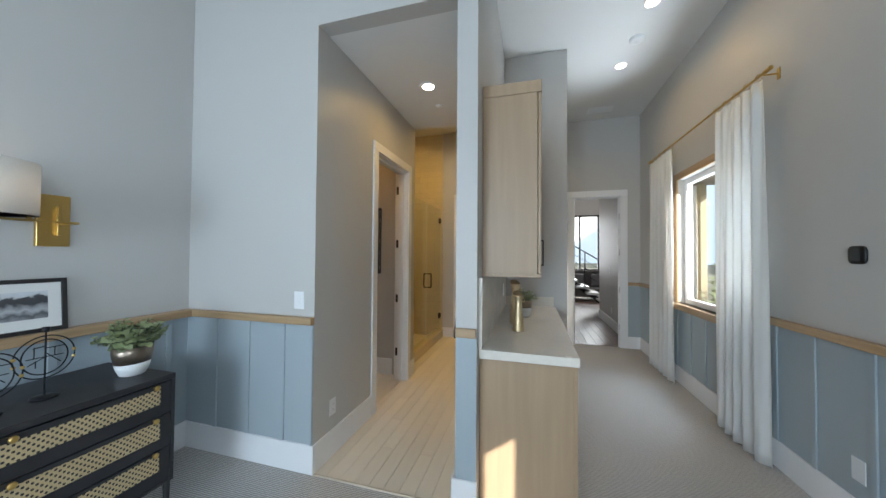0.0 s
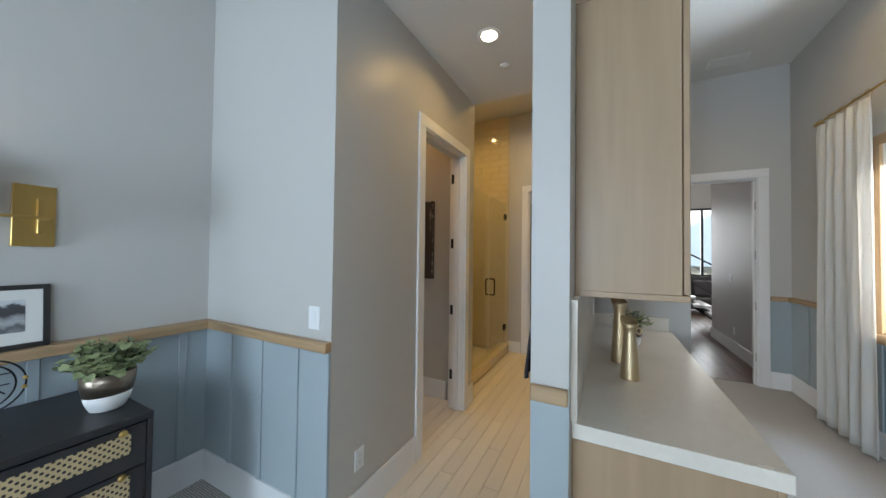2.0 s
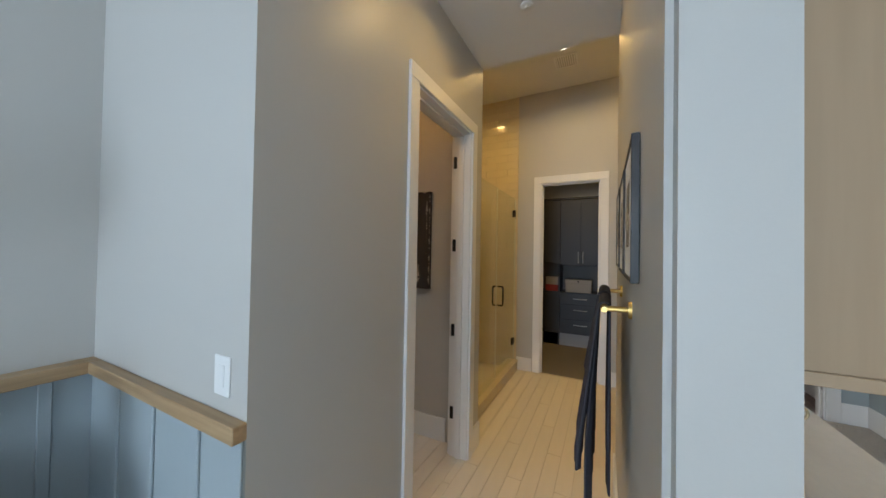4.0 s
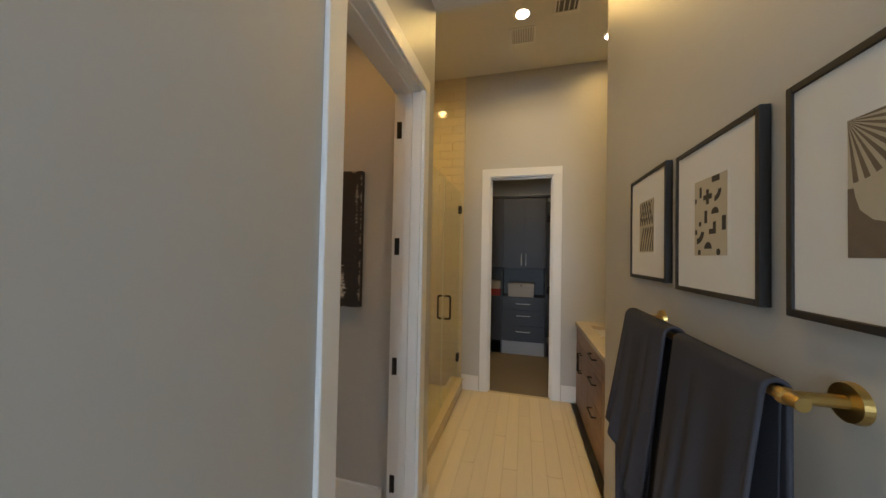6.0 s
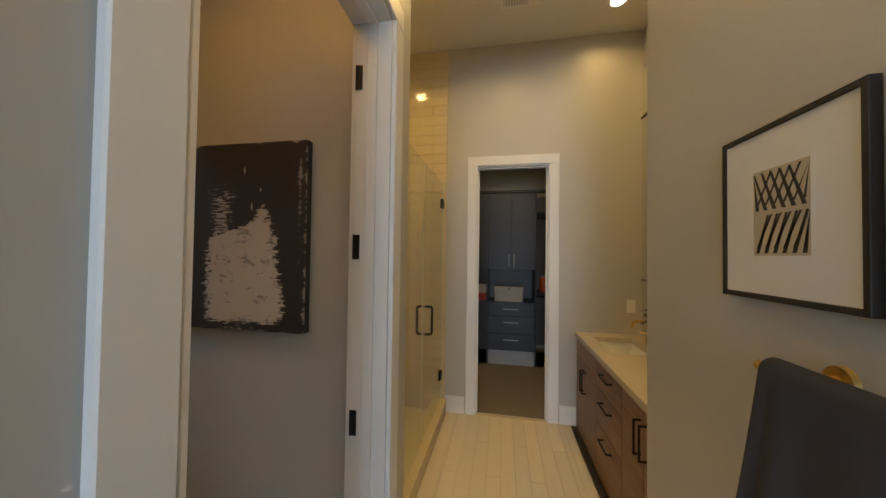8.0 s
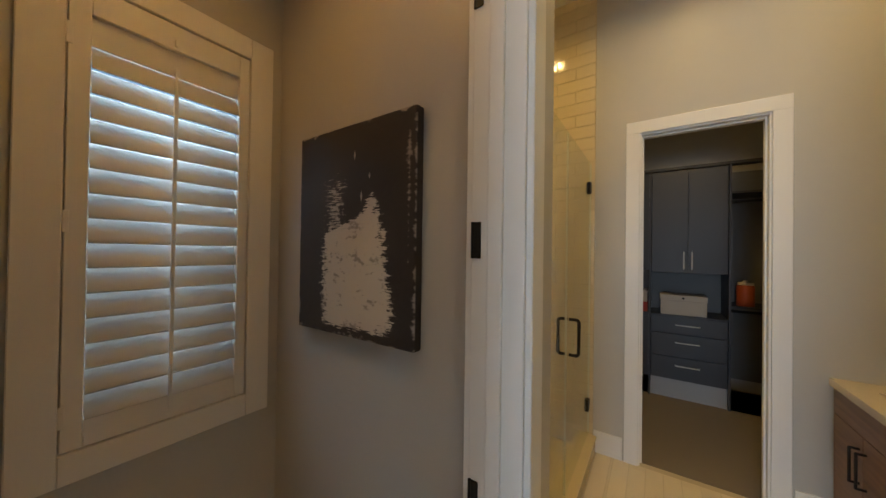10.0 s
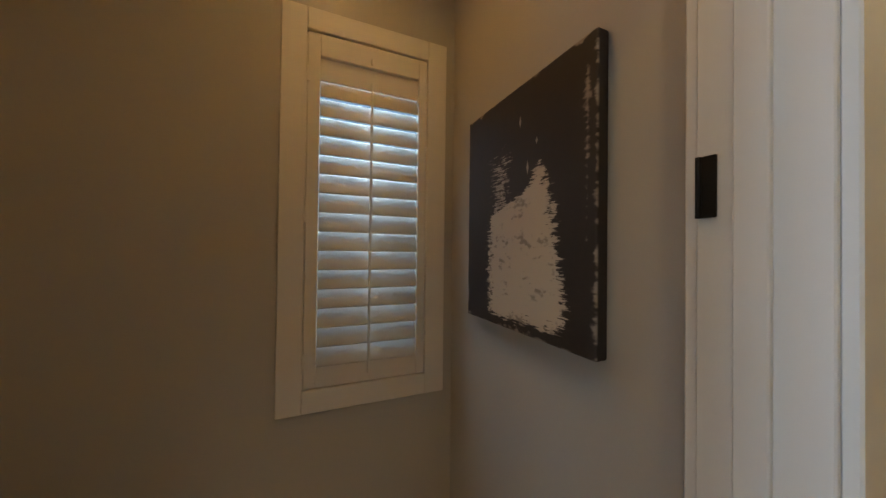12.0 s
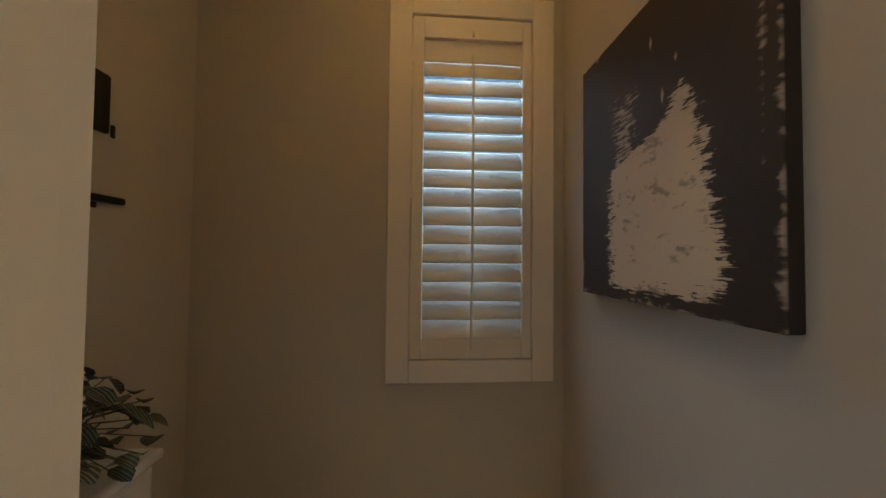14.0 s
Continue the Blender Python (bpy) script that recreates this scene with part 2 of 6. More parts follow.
M["bronze"] = material("mirror_bronze_frame", (0.20, 0.155, 0.11), 0.35, metal=0.8, var=0.1)
M["chrome"] = material("satin_nickel", (0.72, 0.70, 0.68), 0.4, metal=0.35, var=0.04)
M["pewter"] = material("aged_metallic_glaze", (0.27, 0.215, 0.165), 0.34, metal=0.9, var=0.35, scale=14, fine=0.2, fine_scale=60, bump=0.25, bump_scale=40)
M["white_pot"] = material("white_rough_ceramic", (0.72, 0.71, 0.69), 0.7, var=0.04, fine=0.04, bump=0.2, bump_scale=120)
M["porcelain"] = material("white_porcelain", (0.78, 0.77, 0.75), 0.12, var=0.02)
M["plastic"] = material("white_plate_plastic", (0.76, 0.76, 0.75), 0.35, var=0.015)
M["mat"] = material("white_mat_board", (0.72, 0.70, 0.66), 0.8, var=0.015, bump=0.05)
M["print"] = material("cream_print_paper", (0.50, 0.43, 0.31), 0.8, var=0.05, scale=20)
M["ink"] = material("dark_print_ink", (0.05, 0.042, 0.034), 0.8, var=0.2, scale=30)
M["curtain"] = cloth_material("ivory_curtain_cloth", (0.84, 0.81, 0.76), 0.45)
M["sheer"] = cloth_material("ivory_sheer_curtain", (0.90, 0.885, 0.85), 0.42, clear=0.04)
M["towel"] = cloth_material("charcoal_towel_cloth", (0.056, 0.054, 0.063), 0.0)
M["shade"] = cloth_material("white_lamp_shade", (0.80, 0.78, 0.74), 0.5)
M["leaf"] = material("green_leaf", (0.29, 0.33, 0.165), 0.5, var=0.35, scale=25, fine=0.15, fine_scale=80)
M["leaf_d"] = material("dark_green_leaf", (0.045, 0.062, 0.042), 0.5, var=0.4, scale=22, fine=0.2, fine_scale=90)
M["soil"] = material("potting_soil", (0.035, 0.026, 0.02), 0.95, var=0.3, scale=40, bump=0.5)
M["sepia"] = material("sepia_print_ink", (0.17, 0.125, 0.085), 0.8, var=0.3, scale=30)
M["grille"] = material("grey_grille_shadow", (0.52, 0.51, 0.48), 0.8)
M["shutter"] = material("cream_shutter_paint", (0.80, 0.78, 0.74), 0.62, var=0.03, scale=4, spec=0.3)
M["dot"] = material("blackened_hinge", (0.016, 0.015, 0.015), 0.45, metal=0.5, var=0.1)
M["grey_hinge"] = material("nickel_hinge", (0.45, 0.44, 0.43), 0.4, metal=0.8)
M["glass"] = glass_material("clear_glass")
M["shower_glass"] = glass_material("shower_glass", (0.955, 0.975, 0.95))
M["mirror"] = material("mirror_silver", (0.84, 0.84, 0.82), 0.07, metal=1.0, var=0.0)
M["lamp_glow"] = glow_material("downlight_glow", (1.0, 0.86, 0.66), 9.0)
M["sofa"] = cloth_material("grey_sofa_cloth", (0.10, 0.095, 0.09))
M["stone_box"] = material("pale_storage_box", (0.42, 0.38, 0.34), 0.8, var=0.05)
M["red"] = material("red_storage_box", (0.34, 0.035, 0.025), 0.6, var=0.08)
M["orange"] = material("orange_candle_glass", (0.45, 0.075, 0.02), 0.35, var=0.15, scale=12)
M["siding"] = material("pale_siding", (0.55, 0.54, 0.52), 0.7, var=0.05)
M["eave"] = material("brown_eave_board", (0.16, 0.12, 0.09), 0.7, var=0.1)
M["tan_post"] = material("tan_render", (0.27, 0.225, 0.14), 0.8, var=0.1)
M["seal"] = material("clear_edge_seal", (0.74, 0.74, 0.66), 0.25, var=0.03)
M["earth"] = material("garden_ground", (0.16, 0.15, 0.11), 0.95, var=0.25, scale=0.6, bump=0.4, bump_scale=8)
M["cane"] = cane_material("cane_webbing")
M["copper"] = material("bronze_glazed_pot", (0.33, 0.17, 0.07), 0.3, metal=0.85, var=0.2, scale=10, bump=0.1, bump_scale=30)
M["plinth"] = material("grey_plinth_board", (0.36, 0.35, 0.35), 0.5, var=0.04)
M["screen"] = material("dark_glass_screen", (0.03, 0.035, 0.038), 0.12, var=0.05)


def photo_material(name):
    """Monochrome photograph: pale sky, a dark ragged tree line and a streaked meadow."""
    m = material(name, (0.5, 0.5, 0.5), 0.5, var=0.05)
    n, l = m.node_tree.nodes, m.node_tree.links
    b = n["Principled BSDF"]
    co, sp = n.new("ShaderNodeTexCoord"), n.new("ShaderNodeSeparateXYZ")
    l.new(co.outputs["Object"], sp.inputs[0])
    nz, nf = n.new("ShaderNodeTexNoise"), n.new("ShaderNodeTexNoise")
    nz.inputs["Scale"].default_value, nf.inputs["Scale"].default_value = 28, 70
    nz.inputs["Detail"].default_value = 6
    for t in (nz, nf):
        l.new(co.outputs["Object"], t.inputs["Vector"])
    ad = n.new("ShaderNodeMath")
    ad.operation = "MULTIPLY_ADD"
    ad.inputs[1].default_value = 0.06
    l.new(nz.outputs["Fac"], ad.inputs[0])
    l.new(sp.outputs["Z"], ad.inputs[2])
    rg = n.new("ShaderNodeMapRange")
    rg.inputs["From Min"].default_value, rg.inputs["From Max"].default_value = 0.10, 0.25
    l.new(ad.outputs[0], rg.inputs["Value"])
    rp = n.new("ShaderNodeValToRGB")
    e = rp.color_ramp.elements
    e[0].position, e[0].color = 0.0, (0.30, 0.30, 0.31, 1)
    e[1].position, e[1].color = 1.0, (0.62, 0.62, 0.63, 1)
    for p, v in ((0.18, 0.10), (0.34, 0.42), (0.50, 0.22), (0.60, 0.045), (0.80, 0.06), (0.86, 0.55)):
        k = e.new(p)
        k.color = (v, v, v * 1.02, 1)
    l.new(rg.outputs[0], rp.inputs["Fac"])
    l.new(rp.outputs["Color"], b.inputs["Base Color"])
    return m


def painting_material(name):
    """Dark canvas with one broad cream shape laid on in dry horizontal strokes, grey smudges, worn edges."""
    m = material(name, (0.031, 0.024, 0.0235), 0.62, var=0.25, scale=7, fine=0.15, fine_scale=60, bump=0.25, bump_scale=300)
    n, l = m.node_tree.nodes, m.node_tree.links
    b = n["Principled BSDF"]
    dark = b.inputs["Base Color"].links[0].from_socket

    def put(sock, v):
        if isinstance(v, (int, float)):
            sock.default_value = v
        else:
            l.new(v, sock)

    def op(kind, *args):
        nd = n.new("ShaderNodeMath")
        nd.operation = kind
        for s, v in zip(nd.inputs, args):
            put(s, v)
        return nd.outputs[0]

    def soft(v, lo, hi):
        nd = n.new("ShaderNodeMapRange")
        nd.interpolation_type = "SMOOTHSTEP"
        put(nd.inputs["Value"], v)
        nd.inputs["From Min"].default_value, nd.inputs["From Max"].default_value = lo, hi
        return nd.outputs[0]

    def edge(v, stops):
        rp = n.new("ShaderNodeValToRGB")
        e = rp.color_ramp.elements
        for k, (p, g) in enumerate(stops):
            s = e[k] if k < 2 else e.new(p)
            s.position, s.color = p, (g, g, g, 1)
        l.new(v, rp.inputs["Fac"])
        return rp.outputs["Color"]

    def noise(sx, sz, detail, w):
        mp, nz = n.new("ShaderNodeMapping"), n.new("ShaderNodeTexNoise")
        mp.inputs["Scale"].default_value = (sx, 1, sz)
        mp.inputs["Location"].default_value = (w, 0, w)
        l.new(co.outputs["Object"], mp.inputs["Vector"])
        l.new(mp.outputs[0], nz.inputs["Vector"])
        nz.inputs["Scale"].default_value, nz.inputs["Detail"].default_value = 1.0, detail
        return op("SUBTRACT", nz.outputs["Fac"], 0.5)

    def mix(a, col, fac):
        nd = n.new("ShaderNodeMix")
        nd.data_type = "RGBA"
        l.new(fac, nd.inputs["Factor"])
        l.new(a, nd.inputs[6])
        if isinstance(col, tuple):
            nd.inputs[7].default_value = col
        else:
            l.new(col, nd.inputs[7])
        return nd.outputs[2]

    co, sp = n.new("ShaderNodeTexCoord"), n.new("ShaderNodeSeparateXYZ")
    l.new(co.outputs["Object"], sp.inputs[0])
    u = op("MULTIPLY_ADD", sp.outputs["X"], 1 / 0.656, 0.5)
    v = op("MULTIPLY_ADD", sp.outputs["Z"], 1 / 0.82, 0.5)
    streak, blob, wide = noise(16, 210, 3, 0.3), noise(34, 60, 5, 2.1), noise(11, 15, 3, 5.2)
    # broad shape: ragged right side, a horn on the upper right, thin broken foot
    left = edge(v, ((0.0, 0.26), (1.0, 0.66), (0.055, 0.205), (0.12, 0.25), (0.34, 0.25), (0.49, 0.26), (0.535, 0.45), (0.575, 0.59), (0.66, 0.64)))
    right = edge(v, ((0.0, 0.86), (1.0, 0.74), (0.10, 0.875), (0.28, 0.815), (0.43, 0.782), (0.53, 0.767), (0.66, 0.735)))
    tops = edge(v, ((0.0, 0.0), (1.0, 0.0), (0.03, 0.05), (0.06, 0.62), (0.12, 0.92), (0.20, 1.0), (0.50, 1.0), (0.58, 0.88), (0.655, 0.76), (0.70, 0.05)))
    inside = op("MINIMUM", op("SUBTRACT", u, left), op("SUBTRACT", right, u))
    inside = op("MINIMUM", op("MULTIPLY", inside, 13.0), 1.1)
    val = op("ADD", inside, op("MULTIPLY", streak, 2.3))
    val = op("ADD", val, op("MULTIPLY", blob, 2.2))
    val = op("ADD", val, op("MULTIPLY_ADD", tops, 1.5, -1.5))
    shape = soft(val, -0.05, 0.30)
    # dry-brushed patch above the shape's left shoulder
    d2 = op("MINIMUM", op("SUBTRACT", u, 0.28), op("SUBTRACT", 0.45, u))
    d2 = op("MINIMUM", d2, op("MINIMUM", op("SUBTRACT", v, 0.46), op("SUBTRACT", 0.745, v)))
    d2 = op("MINIMUM", op("MULTIPLY", d2, 8.0), 0.45)
    patch = soft(op("ADD", op("ADD", op("MULTIPLY", streak, 3.0), op("MULTIPLY", blob, 2.2)), op("SUBTRACT", d2, 0.27)), -0.05, 0.40)
    cream = op("MAXIMUM", shape, op("MULTIPLY", patch, 0.8))
    # two thin drips above
    for du, dv, hh in ((0.54, 0.85, 0.030), (0.665, 0.745, 0.018), (0.60, 0.655, 0.034)):
        a = op("ADD", op("ABSOLUTE", op("MULTIPLY", op("SUBTRACT", u, du), 95)), op("ABSOLUTE", op("MULTIPLY", op("SUBTRACT", v, dv), 1 / hh)))
        cream = op("MAXIMUM", cream, op("MULTIPLY", soft(op("SUBTRACT", 1.0, a), 0.0, 0.4), 0.75))
    # pale scuff down the right side
    c = op("MULTIPLY", op("ABSOLUTE", op("SUBTRACT", u, 0.955)), -30.0)
    win = edge(v, ((0.0, 0.0), (1.0, 0.30), (0.28, 0.0), (0.36, 0.42), (0.52, 0.45), (0.64, 0.72), (0.72, 0.62), (0.80, 0.98), (0.88, 0.70), (0.95, 0.2)))
    sc = op("ADD", op("ADD", c, op("MULTIPLY", blob, 2.6)), op("MULTIPLY_ADD", win, 1.3, -0.55))
    scuff = op("MULTIPLY", soft(sc, 0.0, 0.75), 0.75)
    # worn rim
    rim = op("MINIMUM", op("MINIMUM", u, op("SUBTRACT", 1.0, u)), op("MINIMUM", v, op("SUBTRACT", 1.0, v)))
    rm = op("ADD", op("MULTIPLY_ADD", rim, -34.0, 0.30), op("ADD", op("MULTIPLY", wide, 3.4), op("MULTIPLY", blob, 2.0)))
    worn = op("MULTIPLY", soft(rm, 0.0, 0.6), op("MULTIPLY", soft(op("MULTIPLY", sp.outputs["Y"], -1.0), 0.033, 0.0405), 0.85))
    # smudges in the cream
    sm = op("ADD", op("MULTIPLY", wide, 1.6), op("MULTIPLY", blob, 1.5))
    smud = op("MULTIPLY", soft(sm, 0.13, 0.42), 0.8)
    light = mix(mix(dark, (0.60, 0.53, 0.43, 1), soft(op("ADD", 1.0, streak), 0.0, 0.6)), (0.24, 0.205, 0.17, 1), smud)
    out = mix(dark, light, cream)
    out = mix(out, (0.42, 0.37, 0.32, 1), op("MAXIMUM", scuff, worn))
    l.new(out, b.inputs["Base Color"])
    return m


def striped_leaf_material(name):
    m = material(name, (0.05, 0.07, 0.05), 0.45, var=0.3, scale=15)
    n, l = m.node_tree.nodes, m.node_tree.links
    b = n["Principled BSDF"]
    co, wv, rp = n.new("ShaderNodeTexCoord"), n.new("ShaderNodeTexWave"), n.new("ShaderNodeValToRGB")
    wv.inputs["Scale"].default_value, wv.inputs["Distortion"].default_value = 38, 3.0
    l.new(co.outputs["Object"], wv.inputs["Vector"])
    rp.color_ramp.elements[0].color, rp.color_ramp.elements[1].color = (0.018, 0.028, 0.02, 1), (0.16, 0.19, 0.15, 1)
    rp.color_ramp.elements[0].position, rp.color_ramp.elements[1].position = 0.55, 0.9
    l.new(wv.outputs["Fac"], rp.inputs["Fac"])
    l.new(rp.outputs["Color"], b.inputs["Base Color"])
    return m


M["canvas"] = painting_material("brushed_canvas_painting")
M["photo"] = photo_material("monochrome_photograph")
M["striped_leaf"] = striped_leaf_material("striped_dark_leaf")


# ---- building helpers ----
def bx(bm, x0, x1, y0, y1, z0, z1, bevel=0.0, seg=1):
    """Adds a box, with eased edges where bevel is given."""
    vs = [bm.verts.new((x, y, z)) for x in (x0, x1) for y in (y0, y1) for z in (z0, z1)]
    fs = [bm.faces.new([vs[i] for i in q]) for q in ((0, 1, 3, 2), (4, 6, 7, 5), (0, 4, 5, 1), (2, 3, 7, 6), (0, 2, 6, 4), (1, 5, 7, 3))]
    if bevel:
        es = list({e for f in fs for e in f.edges})
        bmesh.ops.bevel(bm, geom=es, offset=bevel, segments=seg, affect="EDGES", profile=0.5)
    return bm


def boxes(*bs, bevel=0.0, seg=1):
    bm = bmesh.new()
    for b in bs:
        bx(bm, *b, bevel=bevel, seg=seg)
    return bm


def rod(bm, a, b, r, seg=12, r2=None):
    a, b = Vector(a), Vector(b)
    m = Matrix.Translation((a + b) / 2) @ (b - a).to_track_quat("Z", "Y").to_matrix().to_4x4()
    bmesh.ops.create_cone(bm, cap_ends=True, segments=seg, radius1=r, radius2=r if r2 is None else r2, depth=(b - a).length, matrix=m)
    return bm


def tube(bm, pts, r, seg=10):
    for p, q in zip(pts, pts[1:]):
        rod(bm, p, q, r, seg)
    for p in pts[1:-1]:
        bmesh.ops.create_icosphere(bm, subdivisions=2, radius=r, matrix=Matrix.Translation(p))
    return bm


def torus(bm, c, r_out, r_in, axis="x", rz=None, seg=36, sides=8):
    """A ring about the axis x or y; rz: its upright half-size where it is oval."""
    rz = r_out if rz is None else rz
    rows = []
    for k in range(seg):
        a = 2 * math.pi * k / seg
        row = []
        for j in range(sides):
            b = 2 * math.pi * j / sides
            u, v, w = (r_out + r_in * math.cos(b)) * math.cos(a), (rz + r_in * math.cos(b)) * math.sin(a), r_in * math.sin(b)
            row.append(bm.verts.new((c[0] + (w if axis == "x" else u), c[1] + (u if axis == "x" else w), c[2] + v)))
        rows.append(row)
    for k in range(seg):
        for j in range(sides):
            f = bm.faces.new((rows[k][j], rows[(k + 1) % seg][j], rows[(k + 1) % seg][(j + 1) % sides], rows[k][(j + 1) % sides]))
            f.smooth = True
    return bm


def lathe(bm, prof, cx=0.0, cy=0.0, seg=32, sx=1.0, sy=1.0):
    """Turns a profile of (radius, height) about an upright axis."""
    rings = []
    for r, z in prof:
        rings.append([bm.verts.new((cx + sx * r * math.cos(2 * math.pi * k / seg), cy + sy * r * math.sin(2 * math.pi * k / seg), z)) for k in range(seg)])
    for a, b in zip(rings, rings[1:]):
        for k in range(seg):
            f = bm.faces.new((a[k], a[(k + 1) % seg], b[(k + 1) % seg], b[k]))
            f.smooth = True
    if prof[0][0] > 1e-4:
        bm.faces.new(rings[0][::-1])
    if prof[-1][0] > 1e-4:
        bm.faces.new(rings[-1])
    return bm


def mesh_of(name, bm, mat, smooth=False):
    bmesh.ops.recalc_face_normals(bm, faces=bm.faces)
    me = bpy.data.meshes.new(name)
    bm.to_mesh(me)
    bm.free()
    me.materials.append(M[mat])
    if smooth:
        for p in me.polygons:
            p.use_smooth = True
    return me


def part(name, bm, mat, parent, label="", smooth=False):
    ob = new(name, mesh_of(name, bm, mat, smooth))
    ob.parent = parent
    if label:
        ob["label"] = label
    return ob


def piece(name, mesh, parent, loc, rz=0.0):
    ob = new(name, mesh)
    ob.parent = parent
    ob.matrix_basis = pose(*loc, 0, 0, rz)
    return ob


def thing(name, loc, label, category, group="", kind=""):
    ob = new(name)
    ob.empty_display_size = 0.05
    ob.location = loc
    return tagged(ob, label, category, group, kind)


def solid(name, bm, mat, label, category, kind="structure", smooth=False, group=""):
    return tagged(new(name, mesh_of(name, bm, mat, smooth)), label, category, group, kind)


# ---- large structure ----
WEST, EAST, SOUTH = -2.09, 2.14, -3.60
CEIL, LOW, BATH = 3.74, 3.05, 3.69
ACC = 2.77          # bedroom wall that carries the panelling beside the corridor
COR_L, COR_R, HALL_L = -0.945, 0.036, 0.168
END = 6.47          # far bathroom wall
SH = -2.25          # outer wall of the small room and the shower

solid("floor_bedroom_carpet", boxes((WEST - 0.1, EAST + 0.1, SOUTH - 0.1, ACC, -0.10, 0.0), (HALL_L - 0.06, EAST + 0.1, ACC, 6.68, -0.10, 0.0)),
      "carpet", "grey ribbed loop-pile carpet through bedroom and hall", "floor")
solid("floor_bath_base", boxes((SH - 0.1, HALL_L - 0.06, ACC, 4.70, -0.10, -0.006), (SH - 0.1, 0.85, 4.70, 6.53, -0.10, -0.006)),
      "grout", "tan grout bed under the plank tiles", "floor")
solid("floor_closet", boxes((-1.7, 0.9, 6.53, 8.5, -0.10, -0.002)), "carpet_b", "taupe carpet of the walk-in closet", "floor")
solid("floor_living", boxes((-3, 2.2, 6.68, 9.35, -0.10, -0.004), (-3, 4.1, 9.35, 16, -0.10, -0.004)), "grout", "sub-floor of the living room", "floor")

solid("wall_west", boxes((WEST - 0.12, WEST, SOUTH - 0.12, ACC + 0.16, 0, CEIL)), "paint", "greige painted bedroom wall", "wall")
# bedroom wall beside the corridor, and the header above the corridor's mouth
solid("wall_north", boxes((WEST, COR_L, ACC, ACC + 0.16, 0, CEIL), (COR_L, COR_R, ACC, ACC + 0.12, LOW, CEIL)), "paint", "greige painted wall beside the bathroom passage", "wall")
# corridor wall with the small room's doorway
DY0, DY1, DH = 3.655, 4.412, 2.45
solid("wall_corridor_west", boxes((COR_L - 0.135, COR_L, ACC + 0.16, DY0, 0, LOW), (COR_L - 0.135, COR_L, DY1, 4.64, 0, BATH),
      (COR_L - 0.135, COR_L, DY0, DY1, DH, LOW), (COR_L - 0.135, COR_L, ACC + 0.16, 4.64, LOW, CEIL)), "paint", "greige passage wall with a doorway", "wall")
solid("wall_divider", boxes((COR_R + 0.011, HALL_L, 2.74, 2.775, 0, CEIL), (COR_R, HALL_L, 2.775, 4.70, 0, CEIL)), "paint", "greige partition wall between passage and hall", "wall")
solid("wall_jog", boxes((HALL_L, 0.84, 4.59, 4.70, 0, CEIL)), "paint", "greige return wall at the end of the worktop", "wall")
solid("wall_hall_west", boxes((0.735, 0.84, 4.70, 6.62, 0, CEIL)), "paint", "greige hall wall", "wall")
HX0, HX1, HH = 1.15, 1.855, 2.45
solid("wall_hall_end", boxes((0.735, HX0, 6.62, 6.75, 0, CEIL), (HX1, EAST + 0.12, 6.62, 6.75, 0, CEIL), (HX0, HX1, 6.62, 6.75, HH, CEIL)),
      "paint", "greige hall end wall with a doorway", "wall")
EW1 = 0.30          # far side of the bedroom's east window
WY0, WY1, WZ0, WZ1 = 3.92, 5.27, 0.93, 2.37
solid("wall_east", boxes((EAST, EAST + 0.14, SOUTH - 0.12, -2.6, 0, CEIL), (EAST, EAST + 0.14, -2.6, EW1, 0, 0.6), (EAST, EAST + 0.14, -2.6, EW1, 2.6, CEIL), (EAST, EAST + 0.14, EW1, WY0, 0, CEIL), (EAST, EAST + 0.14, WY1, 6.62, 0, CEIL),
      (EAST, EAST + 0.14, WY0, WY1, 0, WZ0), (EAST, EAST + 0.14, WY0, WY1, WZ1, CEIL)), "paint", "greige outer wall with a window", "wall")
# wall behind the walk: a wide window
solid("wall_south", boxes((WEST, -1.75, SOUTH - 0.12, SOUTH, 0, CEIL), (-1.75, 1.02, SOUTH - 0.12, SOUTH, 2.70, CEIL), (-1.75, 1.02, SOUTH - 0.12, SOUTH, 0, 0.35),
      (1.02, EAST, SOUTH - 0.12, SOUTH, 0, CEIL)),
      "paint_back", "greige bedroom wall with a tall window", "wall")
# unseen sheets added to block sun; the gap shapes its patch on the cabinet
solid("sun_blocker_east", boxes((EAST + 0.05, EAST + 0.08, -2.6, -0.06, 0.6, 2.6), (EAST + 0.05, EAST + 0.08, -0.06, EW1, 1.70, 2.6)), "curtain", "unseen pale sheet blocking sun at the side window, with one gap", "blind")
solid("sun_blocker_south", boxes((-1.75, 1.02, SOUTH - 0.10, SOUTH - 0.07, 0.35, 2.70)), "curtain", "unseen pale sheet blocking sun at the wide window", "blind")
CX0, CX1, CH = -0.79, -0.09, 2.475
solid("wall_bath_end", boxes((-1.095, CX0, END, END + 0.12, 0, BATH), (CX1, 0.735, END, END + 0.12, 0, BATH), (CX0, CX1, END, END + 0.12, CH, BATH)),
      "paint", "greige bathroom end wall with the closet doorway", "wall")
TWY0, TWY1, TWZ0, TWZ1 = 3.83, 4.40, 0.90, 2.44
solid("wall_small_room_outer", boxes((SH - 0.14, SH, ACC + 0.16, TWY0, 0, BATH), (SH - 0.14, SH, TWY1, END + 0.12, 0, BATH),
      (SH - 0.14, SH, TWY0, TWY1, 0, TWZ0), (SH - 0.14, SH, TWY0, TWY1, TWZ1, BATH)), "paint", "greige outer wall of the toilet room with a small window", "wall")
